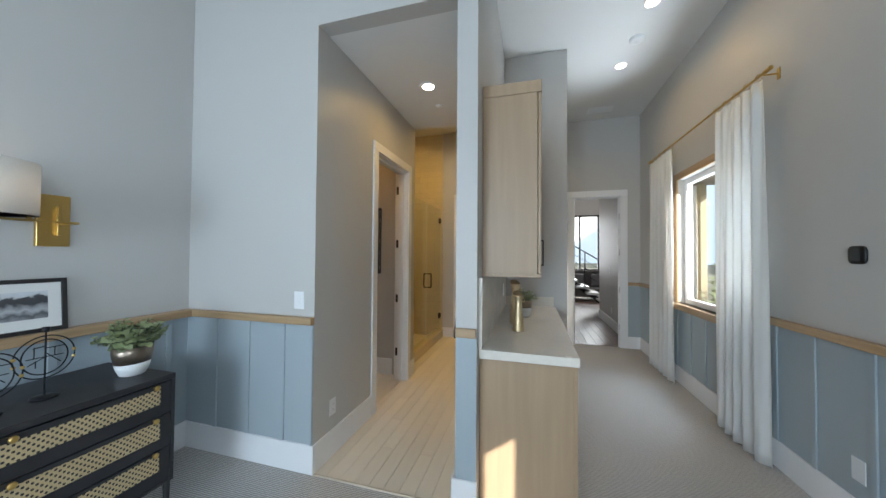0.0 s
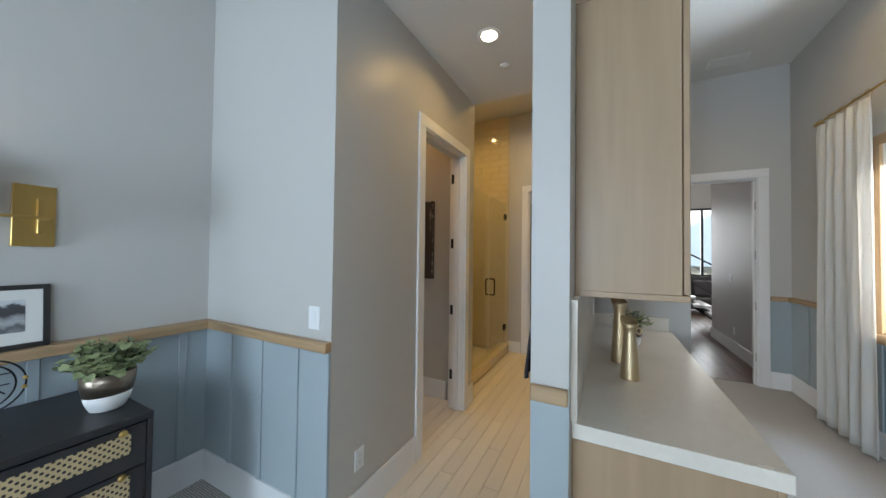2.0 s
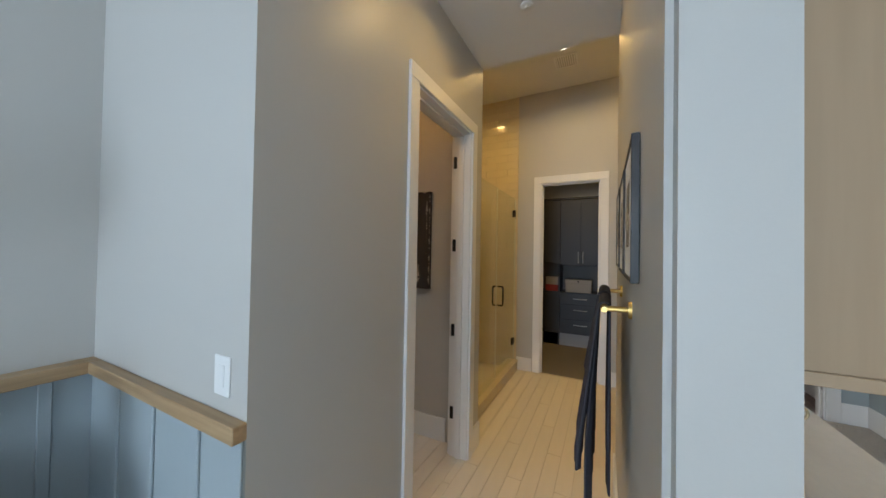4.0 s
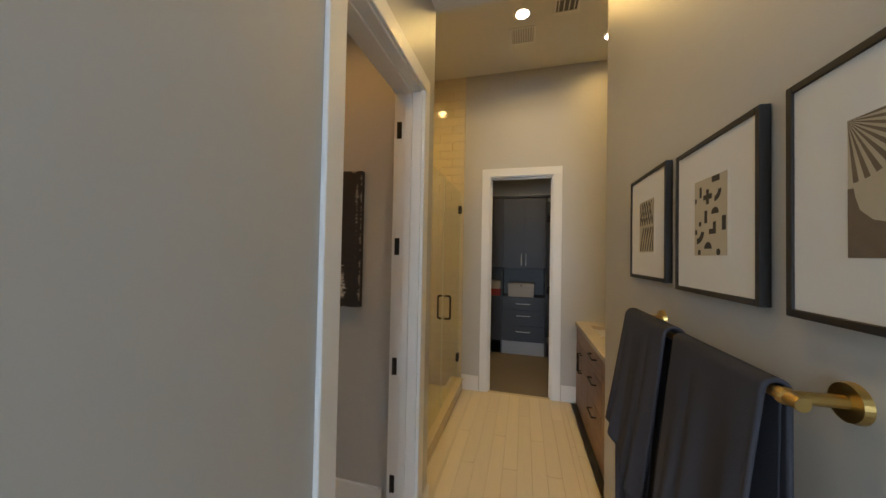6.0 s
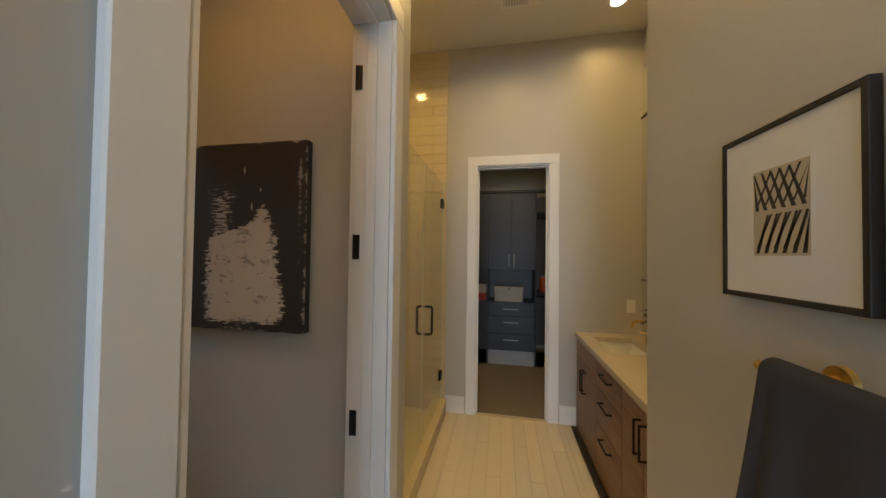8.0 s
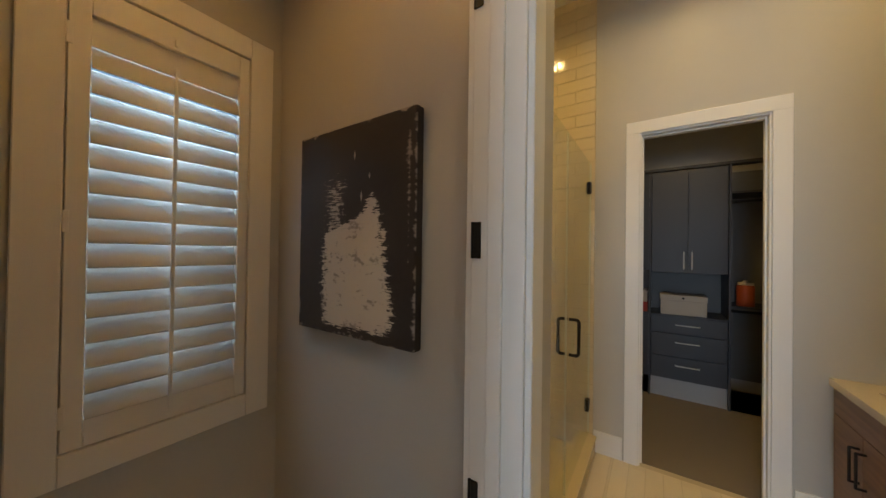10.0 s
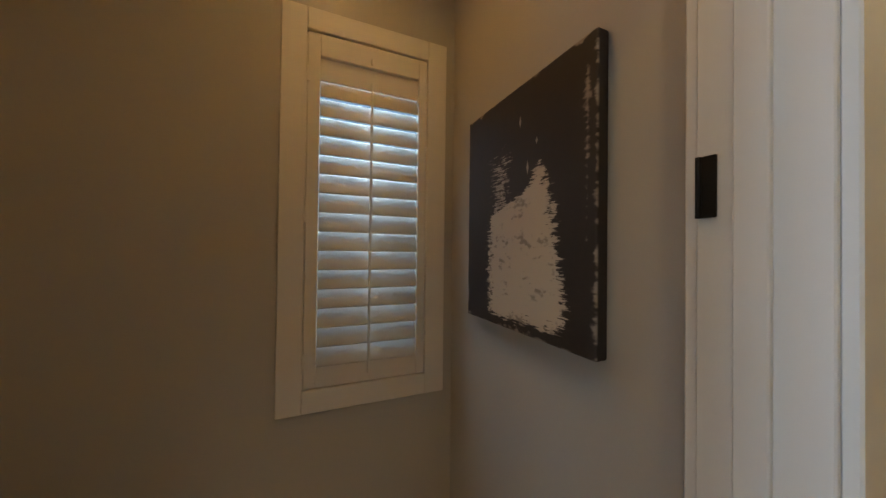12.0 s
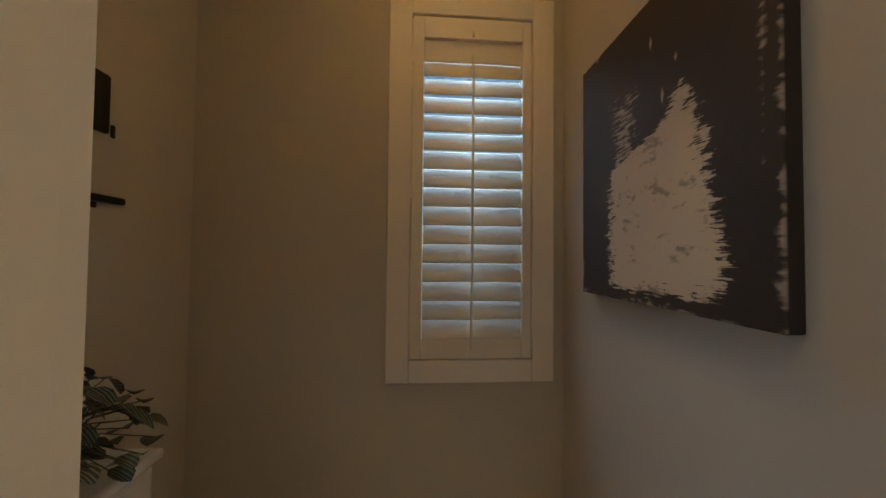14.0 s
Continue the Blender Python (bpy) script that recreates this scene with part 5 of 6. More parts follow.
# ---- passage: three framed prints and the towel bar ----
def framed_print(y0, y1, z0, z1, style):
    labels = {"fan": "black framed print of four fan-patterned quarters", "bits": "black framed print of scattered dark geometric shapes", "weave": "black framed print of crossing striped wedges"}
    yc, zc = (y0 + y1) / 2, (z0 + z1) / 2
    w, h = (y1 - y0), (z1 - z0)
    root = thing("framed_print", (COR_R, yc, zc), labels[style], "picture", "framed prints in the passage")
    fw = 0.0125
    for nm, b in (("frame_side", (-w / 2, -w / 2 + fw, -h / 2, h / 2)), ("frame_side", (w / 2 - fw, w / 2, -h / 2, h / 2)),
                  ("frame_rail", (-w / 2 + fw, w / 2 - fw, -h / 2, -h / 2 + fw)), ("frame_rail", (-w / 2 + fw, w / 2 - fw, h / 2 - fw, h / 2))):
        part(nm, boxes((-0.020, -0.001, *b), bevel=0.0012), "frame", root)
    part("mat_board", boxes((-0.016, -0.002, -w / 2 + fw, w / 2 - fw, -h / 2 + fw, h / 2 - fw)), "mat", root)
    pw, ph = 0.066, 0.092
    pr = part("print", boxes((-0.0170, -0.0162, -pw, pw, -ph, ph)), "print", root, "cream paper print")
    part("window_bevel", boxes((-0.0166, -0.0161, -pw - 0.008, pw + 0.008, -ph - 0.008, ph + 0.008)), "mat", root)
    bm = bmesh.new()
    X = -0.0173

    def poly(pts):
        bm.faces.new([bm.verts.new((X, -u, v)) for u, v in pts])

    def clip(u, v):
        return max(-pw, min(pw, u)), max(-ph, min(ph, v))

    def half(u, v, r, turn, span=180, inner=0.0):
        n = 10
        o = [(u + r * math.cos(radians(turn + span * k / n)), v + r * math.sin(radians(turn + span * k / n))) for k in range(n + 1)]
        i = [(u + inner * math.cos(radians(turn + span * k / n)), v + inner * math.sin(radians(turn + span * k / n))) for k in range(n, -1, -1)] if inner else ([(u, v)] if span < 180 else [])
        poly(o + i)

    def rect(u, v, a, b):
        poly([(u - a, v - b), (u + a, v - b), (u + a, v + b), (u - a, v + b)])
    if style == "bits":
        rect(-0.008, 0.047, 0.018, 0.006), rect(-0.008, 0.059, 0.006, 0.0058), rect(-0.008, 0.035, 0.006, 0.0058)
        half(0.020, 0.058, 0.026, 270, 90, 0.014)
        rect(0.024, 0.084, 0.015, 0.007), rect(-0.038, 0.062, 0.005, 0.013), rect(-0.060, 0.044, 0.004, 0.006)
        half(0.022, 0.004, 0.015, 0), rect(-0.015, 0.0, 0.006, 0.015), rect(0.055, -0.020, 0.007, 0.016)
        half(-0.040, -0.015, 0.006, 0, 350), rect(0.012, -0.036, 0.014, 0.006), rect(0.020, -0.022, 0.006, 0.0078)
        half(-0.055, -0.030, 0.034, 270, 80, 0.020), half(-0.006, -0.076, 0.016, 0), rect(-0.043, -0.084, 0.006, 0.006), half(0.035, -0.084, 0.008, 0, 350), rect(-0.058, -0.034, 0.005, 0.006)
    elif style == "weave":
        for s in (1, -1):
            c = 0.046 * s
            for k in range(6):
                u = -0.060 + 0.022 * k
                poly([clip(u, c - 0.041), clip(u + 0.010, c - 0.041), clip(u - s * 0.030 + 0.006, c + 0.041), clip(u - s * 0.030, c + 0.041)])
                poly([clip(-u - 0.008, c - 0.03), clip(-u - 0.002, c - 0.03), clip(-u + 0.034, c + 0.041), clip(-u + 0.028, c + 0.041)])
    else:
        poly([(-pw, -ph), (0, -ph), (0, -0.052), (-0.012, -0.050), (-0.034, -0.044), (-0.050, -0.030), (-0.056, -0.012), (-0.058, 0), (-pw, 0)])
        poly([(0.0, 0.0), (pw, 0.0), (pw, ph), (0, ph)])
        for k in range(9):
            a, b = radians(90 * k / 9), radians(90 * k / 9 + 5)
            L = 0.066
            poly([(-pw, ph), clip(-pw + 1.3 * L * math.cos(-a), ph + 1.3 * L * math.sin(-a)), clip(-pw + 1.3 * L * math.cos(-b), ph + 1.3 * L * math.sin(-b))])
            poly([(pw, -ph), clip(pw - 1.3 * L * math.cos(a), -ph + 1.3 * L * math.sin(a)), clip(pw - 1.3 * L * math.cos(b), -ph + 1.3 * L * math.sin(b))])
        poly([(0.0, -0.0), (-0.02, 0.0), (-0.017, -0.010), (-0.010, -0.017), (0, -0.02)])
    part("ink_pattern", bm, "sepia" if style == "fan" else "ink", pr, "dark printed shapes")
    return root


framed_print(3.902, 4.230, 1.486, 1.862, "weave")
framed_print(3.509, 3.840, 1.474, 1.848, "bits")
framed_print(3.119, 3.450, 1.470, 1.843, "fan")

TZ = 1.368
BARX = COR_R - 0.076
tb = thing("towel_bar", (BARX, 3.70, TZ), "brass wall-mounted towel bar with round posts", "towel bar")
bm = bmesh.new()
rod(bm, (0, -0.365, 0), (0, 0.335, 0), 0.0095, 16)
part("bar", bm, "brass", tb)
for y in (-0.335, 0.265):
    bm = bmesh.new()
    rod(bm, (0.0, y, 0), (0.068, y, 0), 0.009, 14)
    bmesh.ops.create_icosphere(bm, subdivisions=2, radius=0.013, matrix=Matrix.Translation((0, y, 0)))
    rod(bm, (0.066, y, 0), (0.076, y, 0), 0.026, 24, 0.028)
    part("post", bm, "brass", tb, smooth=False)


def towel(yc, w, front, back, seed, layers):
    root = thing("towel", (BARX, yc, TZ), "charcoal grey cotton towel folded over the brass bar", "towel", "charcoal towels")
    r = random.Random(seed)
    for L, (inset, off, fz, bz) in enumerate(layers):
        bm = bmesh.new()
        n, rows = 44, []
        path = []
        rad = 0.0105 + off
        for k in range(22):
            path.append((-rad, fz * (1 - k / 22)))
        for k in range(9):
            a = math.pi * (1 - k / 8)
            path.append((rad * math.cos(a), rad * math.sin(a)))
        for k in range(1, 20):
            path.append((rad, bz * k / 20))
        ph = r.uniform(0, 6)
        for x, z in path:
            row = []
            d = min(1.0, max(0.0, -z) / 0.45)
            for i in range(n + 1):
                u = i / n
                wave = math.sin(2 * math.pi * 1.6 * u + ph) * 0.55 + math.sin(2 * math.pi * 3.3 * u + 2 * ph) * 0.25
                amp = 0.030 * d
                side = -1 if x < 0 else 1
                xx = x + (side * (abs(wave) * amp + (0.05 if L else 0.02) * d) if side < 0 else wave * amp * 0.2)
                narrow = 1.0 - 0.10 * d * (1 if side < 0 else 0.4)
                yy = (u - 0.5) * (w - 2 * inset) * narrow + 0.012 * d * math.sin(3 * z + ph)
                drop = -0.035 * (1 - abs(2 * u - 1)) * d * (0.6 if L else 1.0) + (0.11 if L else 0.03) * (u - 0.5) * d
                row.append(bm.verts.new((xx, yy, z + drop)))
            rows.append(row)
        for a, b in zip(rows, rows[1:]):
            for i in range(n):
                f = bm.faces.new((a[i], a[i + 1], b[i + 1], b[i]))
                f.smooth = True
        ob = part("fold", bm, "towel", root)
        md = ob.modifiers.new("pile", "SOLIDIFY")
        md.thickness = 0.006
        md.offset = 1
    return root


towel(3.85, 0.30, 0, 0, 3, [(0.02, 0.002, -0.67, -0.62), (0.0, 0.009, -0.40, -0.34)])
towel(3.522, 0.285, 0, 0, 8, [(0.012, 0.002, -0.67, -0.63), (0.0, 0.009, -0.50, -0.45)])

# ---- toilet room: painting, toilet, plant, wall pieces ----
pt = thing("canvas_painting", (-1.6725, 4.54, 1.646), "abstract dark brown canvas with a broad cream brushed shape", "painting")
PW, PH_ = 0.328, 0.41
part("canvas", boxes((-PW, PW, -0.042, -0.002, -PH_, PH_), bevel=0.005, seg=2), "canvas", pt)
to = thing("toilet", (-1.66, 2.935, 0), "white ceramic two-piece toilet against the wall", "toilet")
bm = boxes((-0.225, 0.225, 0.0, 0.17, 0.38, 0.735), bevel=0.02, seg=3)
part("tank", bm, "porcelain", to)
bm = boxes((-0.24, 0.24, -0.0 + 0.001, 0.185, 0.7355, 0.77), bevel=0.012, seg=3)
part("tank_lid", bm, "porcelain", to)
bm = bmesh.new()
lathe(bm, [(0.0001, 0.0), (0.115, 0.0), (0.125, 0.02), (0.11, 0.14), (0.15, 0.28), (0.185, 0.37), (0.19, 0.395), (0.165, 0.395), (0.14, 0.33), (0.08, 0.24), (0.0001, 0.22)], 0, 0.43, 40, 1.0, 1.28)
part("bowl", bm, "porcelain", to)
bm = bmesh.new()
lathe(bm, [(0.12, 0.397), (0.195, 0.397), (0.198, 0.41), (0.19, 0.418), (0.0001, 0.425)], 0, 0.43, 40, 1.0, 1.25)
part("seat_lid", bm, "porcelain", to)
bm = bmesh.new()
rod(bm, (0.16, 0.171, 0.67), (0.16, 0.19, 0.67), 0.012, 14)
rod(bm, (0.16, 0.187, 0.67), (0.09, 0.187, 0.662), 0.006, 10)
part("flush_lever", bm, "dot", to, "black flush lever")

tp = thing("potted_plant", (-1.64, 3.03, 0.77), "dark trailing plant with striped leaves in a white pot", "plant")
bm = bmesh.new()
lathe(bm, [(0.0001, 0), (0.052, 0), (0.056, 0.004), (0.066, 0.10), (0.062, 0.10), (0.058, 0.08)], seg=30)
part("pot", bm, "white_pot", tp)
bm = bmesh.new()
lathe(bm, [(0.0001, 0.084), (0.058, 0.082)], seg=20)
part("soil", bm, "soil", tp)
bm, sm = bmesh.new(), bmesh.new()
r = random.Random(21)
for k in range(80):
    a = r.uniform(0, 2 * math.pi)
    rr = r.uniform(0.06, 0.25)
    tip = Vector((rr * math.cos(a) * 1.05, 0.02 + abs(rr * math.sin(a)) * 0.75 - 0.03, 0.10 + r.uniform(0.0, 0.24) * (1.15 - rr * 3) - 0.35 * max(0, rr - 0.15)))
    root0 = Vector((0.02 * math.cos(a), 0.02 * math.sin(a), 0.085))
    mid = (root0 + tip) / 2 + Vector((0, 0, 0.05))
    rod(sm, root0, mid, 0.0018, 5)
    rod(sm, mid, tip, 0.0015, 5)
    leaf_mesh(bm, tip, Vector((math.cos(a), math.sin(a), r.uniform(-0.9, 0.2))), Vector((0.3 * math.cos(a), 0.3 * math.sin(a) + 0.3, 1)), r.uniform(0.055, 0.085), r.uniform(0.04, 0.058), 0.35)
part("foliage", bm, "striped_leaf", tp, "dark striped oval leaves")
part("stalk", sm, "leaf_d", tp)

sk = thing("wall_shelf", (-1.70, 2.93, 1.525), "slim black wall rail above the toilet", "shelf")
part("board", boxes((-0.235, 0.235, 0.001, 0.020, -0.011, 0.011), bevel=0.006, seg=2), "black_metal", sk)
for x in (-0.15, 0.15):
    part("bracket", boxes((x - 0.008, x + 0.008, 0.0005, 0.004, -0.03, -0.0115)), "black_metal", sk)
wd = thing("wall_panel", (-1.70, 2.93, 1.81), "small black rounded wall ornament above the rail", "wall decor")
part("plaque", boxes((-0.175, 0.175, 0.001, 0.022, -0.09, 0.09), bevel=0.009, seg=3), "black_metal", wd)
part("hook", boxes((-0.182, -0.168, 0.0225, 0.03, -0.10, -0.06), bevel=0.003), "black_metal", wd)

# ---- bathroom: shower ----
GX = -1.128
cb = thing("shower_curb", (GX, 5.55, 0), "cream tiled shower curb", "shower curb", kind="structure")
part("curb", at_root(boxes((-1.21, -1.075, 4.66, END, 0, 0.115), bevel=0.004), cb), "tile", cb)
part("curb_cap", at_root(boxes((-1.218, -1.066, 4.66, END, 0.1152, 0.128), bevel=0.003), cb), "tile", cb)
sg = thing("shower_screen", (GX, 5.55, 0.13), "frameless clear glass shower screen and door with black fittings", "shower screen")
fx = part("fixed_pane", at_root(boxes((GX - 0.005, GX + 0.005, 4.645, 5.652, 0.1285, 2.29), bevel=0.001), sg), "shower_glass", sg, "fixed clear glass pane")
dg = part("door_pane", at_root(boxes((GX - 0.005, GX + 0.005, 5.660, 6.452, 0.142, 2.29), bevel=0.001), sg), "shower_glass", sg, "hinged clear glass door")
for z in (0.385, 2.088):
    bm = boxes((GX - 0.014, GX + 0.014, 6.365, 6.42, z - 0.045, z + 0.045), (GX - 0.011, GX + 0.011, 6.4205, 6.456, z - 0.03, z + 0.03), bevel=0.002)
    part("hinge", at_root(bm, sg), "dot", dg, "black glass hinge")
for s in (1, -1):
    bm = bmesh.new()
    x = GX + s * 0.0055
    o = x + s * 0.055
    tube(bm, [(x, 5.715, 0.955), (o - s * 0.012, 5.715, 0.955), (o, 5.715, 0.967), (o, 5.715, 1.158), (o - s * 0.012, 5.715, 1.17), (x, 5.715, 1.17)], 0.0095, 12)
    part("pull_handle", at_root(bm, sg), "dot", dg, "black D-shaped pull")
for y0_ in (5.6525, 6.4522):
    part("edge_seal", at_root(boxes((GX - 0.0058, GX + 0.0058, y0_, y0_ + 0.0038, 0.142, 2.29)), sg), "seal", sg, "pale edge seal")
part("wall_strip", at_root(boxes((GX - 0.008, GX + 0.008, 6.4562, END - 0.0125, 0.1285, 2.29)), sg), "shower_glass", sg)
sh = thing("shower_set", (-1.62, 4.651, 2.15), "brass shower head on a short wall arm", "shower head")
bm = bmesh.new()
tube(bm, [(0, 0, 0), (0, 0.12, 0.03), (0, 0.2, -0.03)], 0.009, 10)
part("arm", bm, "brass", sh)
bm = bmesh.new()
lathe(bm, [(0.012, 0.0), (0.07, -0.02), (0.07, -0.032), (0.0001, -0.032)], 0, 0.2, seg=28)
bmesh.ops.translate(bm, verts=bm.verts, vec=(0, 0, -0.03))
part("rose", bm, "brass", sh)

# ---- bathroom: vanity and mirror ----
VX, VT = 0.16, 0.872
vn = thing("vanity_cabinet", (0.45, 5.6, 0), "walnut bathroom vanity with black bar pulls", "vanity")
part("body", at_root(boxes((VX + 0.02, 0.73, 4.75, END - 0.02, 0.006, VT - 0.20), (VX + 0.02, VX + 0.06, 4.75, END - 0.02, VT - 0.1995, VT - 0.0405), (0.69, 0.73, 4.75, END - 0.02, VT - 0.1995, VT - 0.0405), (VX + 0.0605, 0.6895, 4.75, 5.6, VT - 0.1995, VT - 0.0405)), vn), "walnut", vn)


def v_front(y0, y1, z0, z1, handle, parent):
    d = part("drawer" if handle == "h" else "door", at_root(boxes((VX, VX + 0.0195, y0, y1, z0, z1), bevel=0.0015), vn), "walnut", parent)
    bm = bmesh.new()
    x0, x1 = VX - 0.0005, VX - 0.034
    if handle == "h":
        c, z = (y0 + y1) / 2, z1 - 0.065
        tube(bm, [(x0, c - 0.085, z), (x1, c - 0.085, z), (x1, c + 0.085, z), (x0, c + 0.085, z)], 0.006, 8)
    else:
        y = y0 + 0.03 if handle == "lo" else y1 - 0.03
        tube(bm, [(x0, y, z1 - 0.24), (x1, y, z1 - 0.24), (x1, y, z1 - 0.07), (x0, y, z1 - 0.07)], 0.006, 8)
    part("pull", at_root(bm, vn), "dot", d, "black bar pull")


ZT = VT - 0.045
v_front(6.145, END - 0.022, 0.008, ZT - 0.145, "lo", vn)
v_front(5.835, 6.141, 0.008, ZT - 0.145, "hi", vn)
part("false_front", at_root(boxes((VX, VX + 0.0195, 5.835, END - 0.022, ZT - 0.141, ZT), bevel=0.0015), vn), "walnut", vn)
for z0, z1 in ((ZT - 0.19, ZT), (ZT - 0.44, ZT - 0.194), (0.008, ZT - 0.444)):
    v_front(5.33, 5.831, z0, z1, "h", vn)
v_front(5.04, 5.326, 0.008, ZT, "lo", vn)
v_front(4.755, 5.036, 0.008, ZT, "hi", vn)
SY0, SY1, SX0, SX1 = 5.83, 6.31, 0.265, 0.575
vt = thing("countertop", (0.45, 5.6, VT), "cream quartz vanity top with a sink cut-out", "countertop")


def holed_slab(xs, ys, z0, z1):
    """A slab with a rectangular cut-out between the middle two x and y."""
    bm = bmesh.new()
    g = {(i, j, k): bm.verts.new((xs[i], ys[j], (z0, z1)[k])) for i in range(4) for j in range(4) for k in range(2)}
    for i in range(3):
        for j in range(3):
            if (i, j) != (1, 1):
                for k in range(2):
                    bm.faces.new([g[p] for p in ((i, j, k), (i + 1, j, k), (i + 1, j + 1, k), (i, j + 1, k))])
    for k in range(3):
        for a in (0, 3):
            bm.faces.new([g[p] for p in ((a, k, 0), (a, k + 1, 0), (a, k + 1, 1), (a, k, 1))])
            bm.faces.new([g[p] for p in ((k, a, 0), (k + 1, a, 0), (k + 1, a, 1), (k, a, 1))])
    for a in (1, 2):
        bm.faces.new([g[p] for p in ((a, 1, 0), (a, 2, 0), (a, 2, 1), (a, 1, 1))])
        bm.faces.new([g[p] for p in ((1, a, 0), (2, a, 0), (2, a, 1), (1, a, 1))])
    return bm


part("slab", at_root(holed_slab((VX - 0.012, SX0, SX1, 0.732), (4.705, SY0, SY1, END - 0.001), VT - 0.04, VT), vt), "quartz_w", vt)
sk2 = thing("sink_basin", (0.42, 6.07, VT - 0.04), "white rectangular undermount sink basin", "sink")
bm = bmesh.new()
bx(bm, SX0 - 0.01 - 0.42, SX1 + 0.01 - 0.42, SY0 - 0.01 - 6.07, SY1 + 0.01 - 6.07, -0.14, -0.0005)
top = max(bm.faces, key=lambda f: f.calc_center_median().z)
ins = bmesh.ops.inset_region(bm, faces=[top], thickness=0.014)
low = bmesh.ops.extrude_discrete_faces(bm, faces=[top])["faces"][0]
bmesh.ops.translate(bm, verts=low.verts, vec=(0, 0, -0.115))
for vtx in low.verts:
    vtx.co.x *= 0.86
    vtx.co.y *= 0.9
part("bowl", bm, "porcelain", sk2)
bm = bmesh.new()
lathe(bm, [(0.022, -0.1152), (0.022, -0.112), (0.0001, -0.1115)], seg=20)
part("drain", bm, "brass", sk2, "brass drain")


def faucet(y):
    root = thing("faucet", (0.655, y, VT), "brushed brass widespread faucet with two lever handles", "faucet")
    bm = bmesh.new()
    rod(bm, (0, 0, 0), (0, 0, 0.008), 0.026, 24)
    tube(bm, [(0, 0, 0.008), (0, 0, 0.165), (-0.012, 0, 0.182), (-0.03, 0, 0.19), (-0.13, 0, 0.19), (-0.148, 0, 0.182), (-0.155, 0, 0.165), (-0.155, 0, 0.145)], 0.011, 14)
    part("spout", bm, "brass", root)
    for s in (-1, 1):
        bm = bmesh.new()
        rod(bm, (0, s * 0.105, 0), (0, s * 0.105, 0.007), 0.025, 22)
        rod(bm, (0, s * 0.105, 0.007), (0, s * 0.105, 0.06), 0.016, 20, 0.013)
        rod(bm, (0.01, s * 0.105 - s * 0.0, 0.065), (-0.05, s * 0.105 + s * 0.03, 0.078), 0.005, 10)
        part("handle", bm, "brass", root)


faucet(6.09)
mr = thing("wall_mirror", (0.735, 5.6, 1.2), "large bathroom wall mirror in a slim bronze grid frame", "mirror")
MX = 0.7195
part("glass", at_root(boxes((MX, 0.7345, 4.78, END - 0.004, VT + 0.002, 3.30)), mr), "mirror", mr, "mirror glass")
for nm, b in (("mullion", (6.215, 6.237, VT + 0.003, 3.30)), ("mullion", (5.0, 5.022, VT + 0.003, 3.30)), ("frame_rail", (6.2375, END - 0.004, 2.85, 2.87)), ("frame_rail", (5.0225, 6.2145, 2.85, 2.87)), ("frame_rail", (6.2375, END - 0.004, 1.365, 1.385)), ("frame_rail", (5.0225, 6.2145, 1.365, 1.385))):
    part(nm, at_root(boxes((MX - 0.008, MX - 0.0005, *b), bevel=0.0015), mr), "bronze", mr, "bronze frame bar")
vp = thing("potted_plant", (0.57, 5.70, VT), "leafy green plant in a bronze ribbed pot on the vanity", "plant")
bm = bmesh.new()
prof = [(0.0001, 0), (0.075, 0), (0.085, 0.01), (0.095, 0.09), (0.098, 0.13), (0.09, 0.14), (0.097, 0.15), (0.088, 0.165), (0.095, 0.18), (0.086, 0.195), (0.08, 0.195), (0.08, 0.16)]
lathe(bm, prof, seg=36)
part("pot", bm, "copper", vp, "ribbed bronze pot")
bm = bmesh.new()
lathe(bm, [(0.0001, 0.172), (0.08, 0.17)], seg=20)
part("soil", bm, "soil", vp)
lv, st = foliage(rng, 0, 0, 0.17, 0.15, 0.19, 0.31, 520, 0.040, 0.017, 46)
part("foliage", lv, "leaf_d", vp)
part("stalk", st, "leaf_d", vp)

# ---- closet ----
cf = 7.96
cc = thing("closet_drawer_unit", (-0.40, 8.19, 0), "slate laminate closet unit with three drawers and steel pulls", "cabinet")
part("body", at_root(boxes((-0.725, -0.072, cf + 0.02, 8.418, 0.21, 0.90)), cc), "slate", cc)
part("top", at_root(boxes((-0.727, -0.070, cf - 0.005, 8.418, 0.9002, 0.915), bevel=0.001), cc), "slate", cc)
part("plinth", at_root(boxes((-0.725, -0.072, cf + 0.04, 8.418, 0.0, 0.2095)), cc), "plinth", cc, "pale grey plinth")
for z0, z1 in ((0.214, 0.457), (0.461, 0.707), (0.711, 0.896)):
    d = part("drawer", at_root(boxes((-0.722, -0.075, cf, cf + 0.0195, z0, z1), bevel=0.0015), cc), "slate", cc)
    bm = bmesh.new()
    z = z1 - 0.085
    tube(bm, [(-0.50, cf - 0.0005, z), (-0.50, cf - 0.03, z), (-0.30, cf - 0.03, z), (-0.30, cf - 0.0005, z)], 0.006, 8)
    part("pull", at_root(bm, cc), "chrome", d, "satin steel bar pull")
cu = thing("closet_wall_cabinet", (-0.40, 8.19, 1.373), "slate laminate two-door closet cabinet with steel pulls", "cabinet")
part("body", at_root(boxes((-0.725, -0.072, cf + 0.02, 8.418, 1.373, 2.49)), cu), "slate", cu)
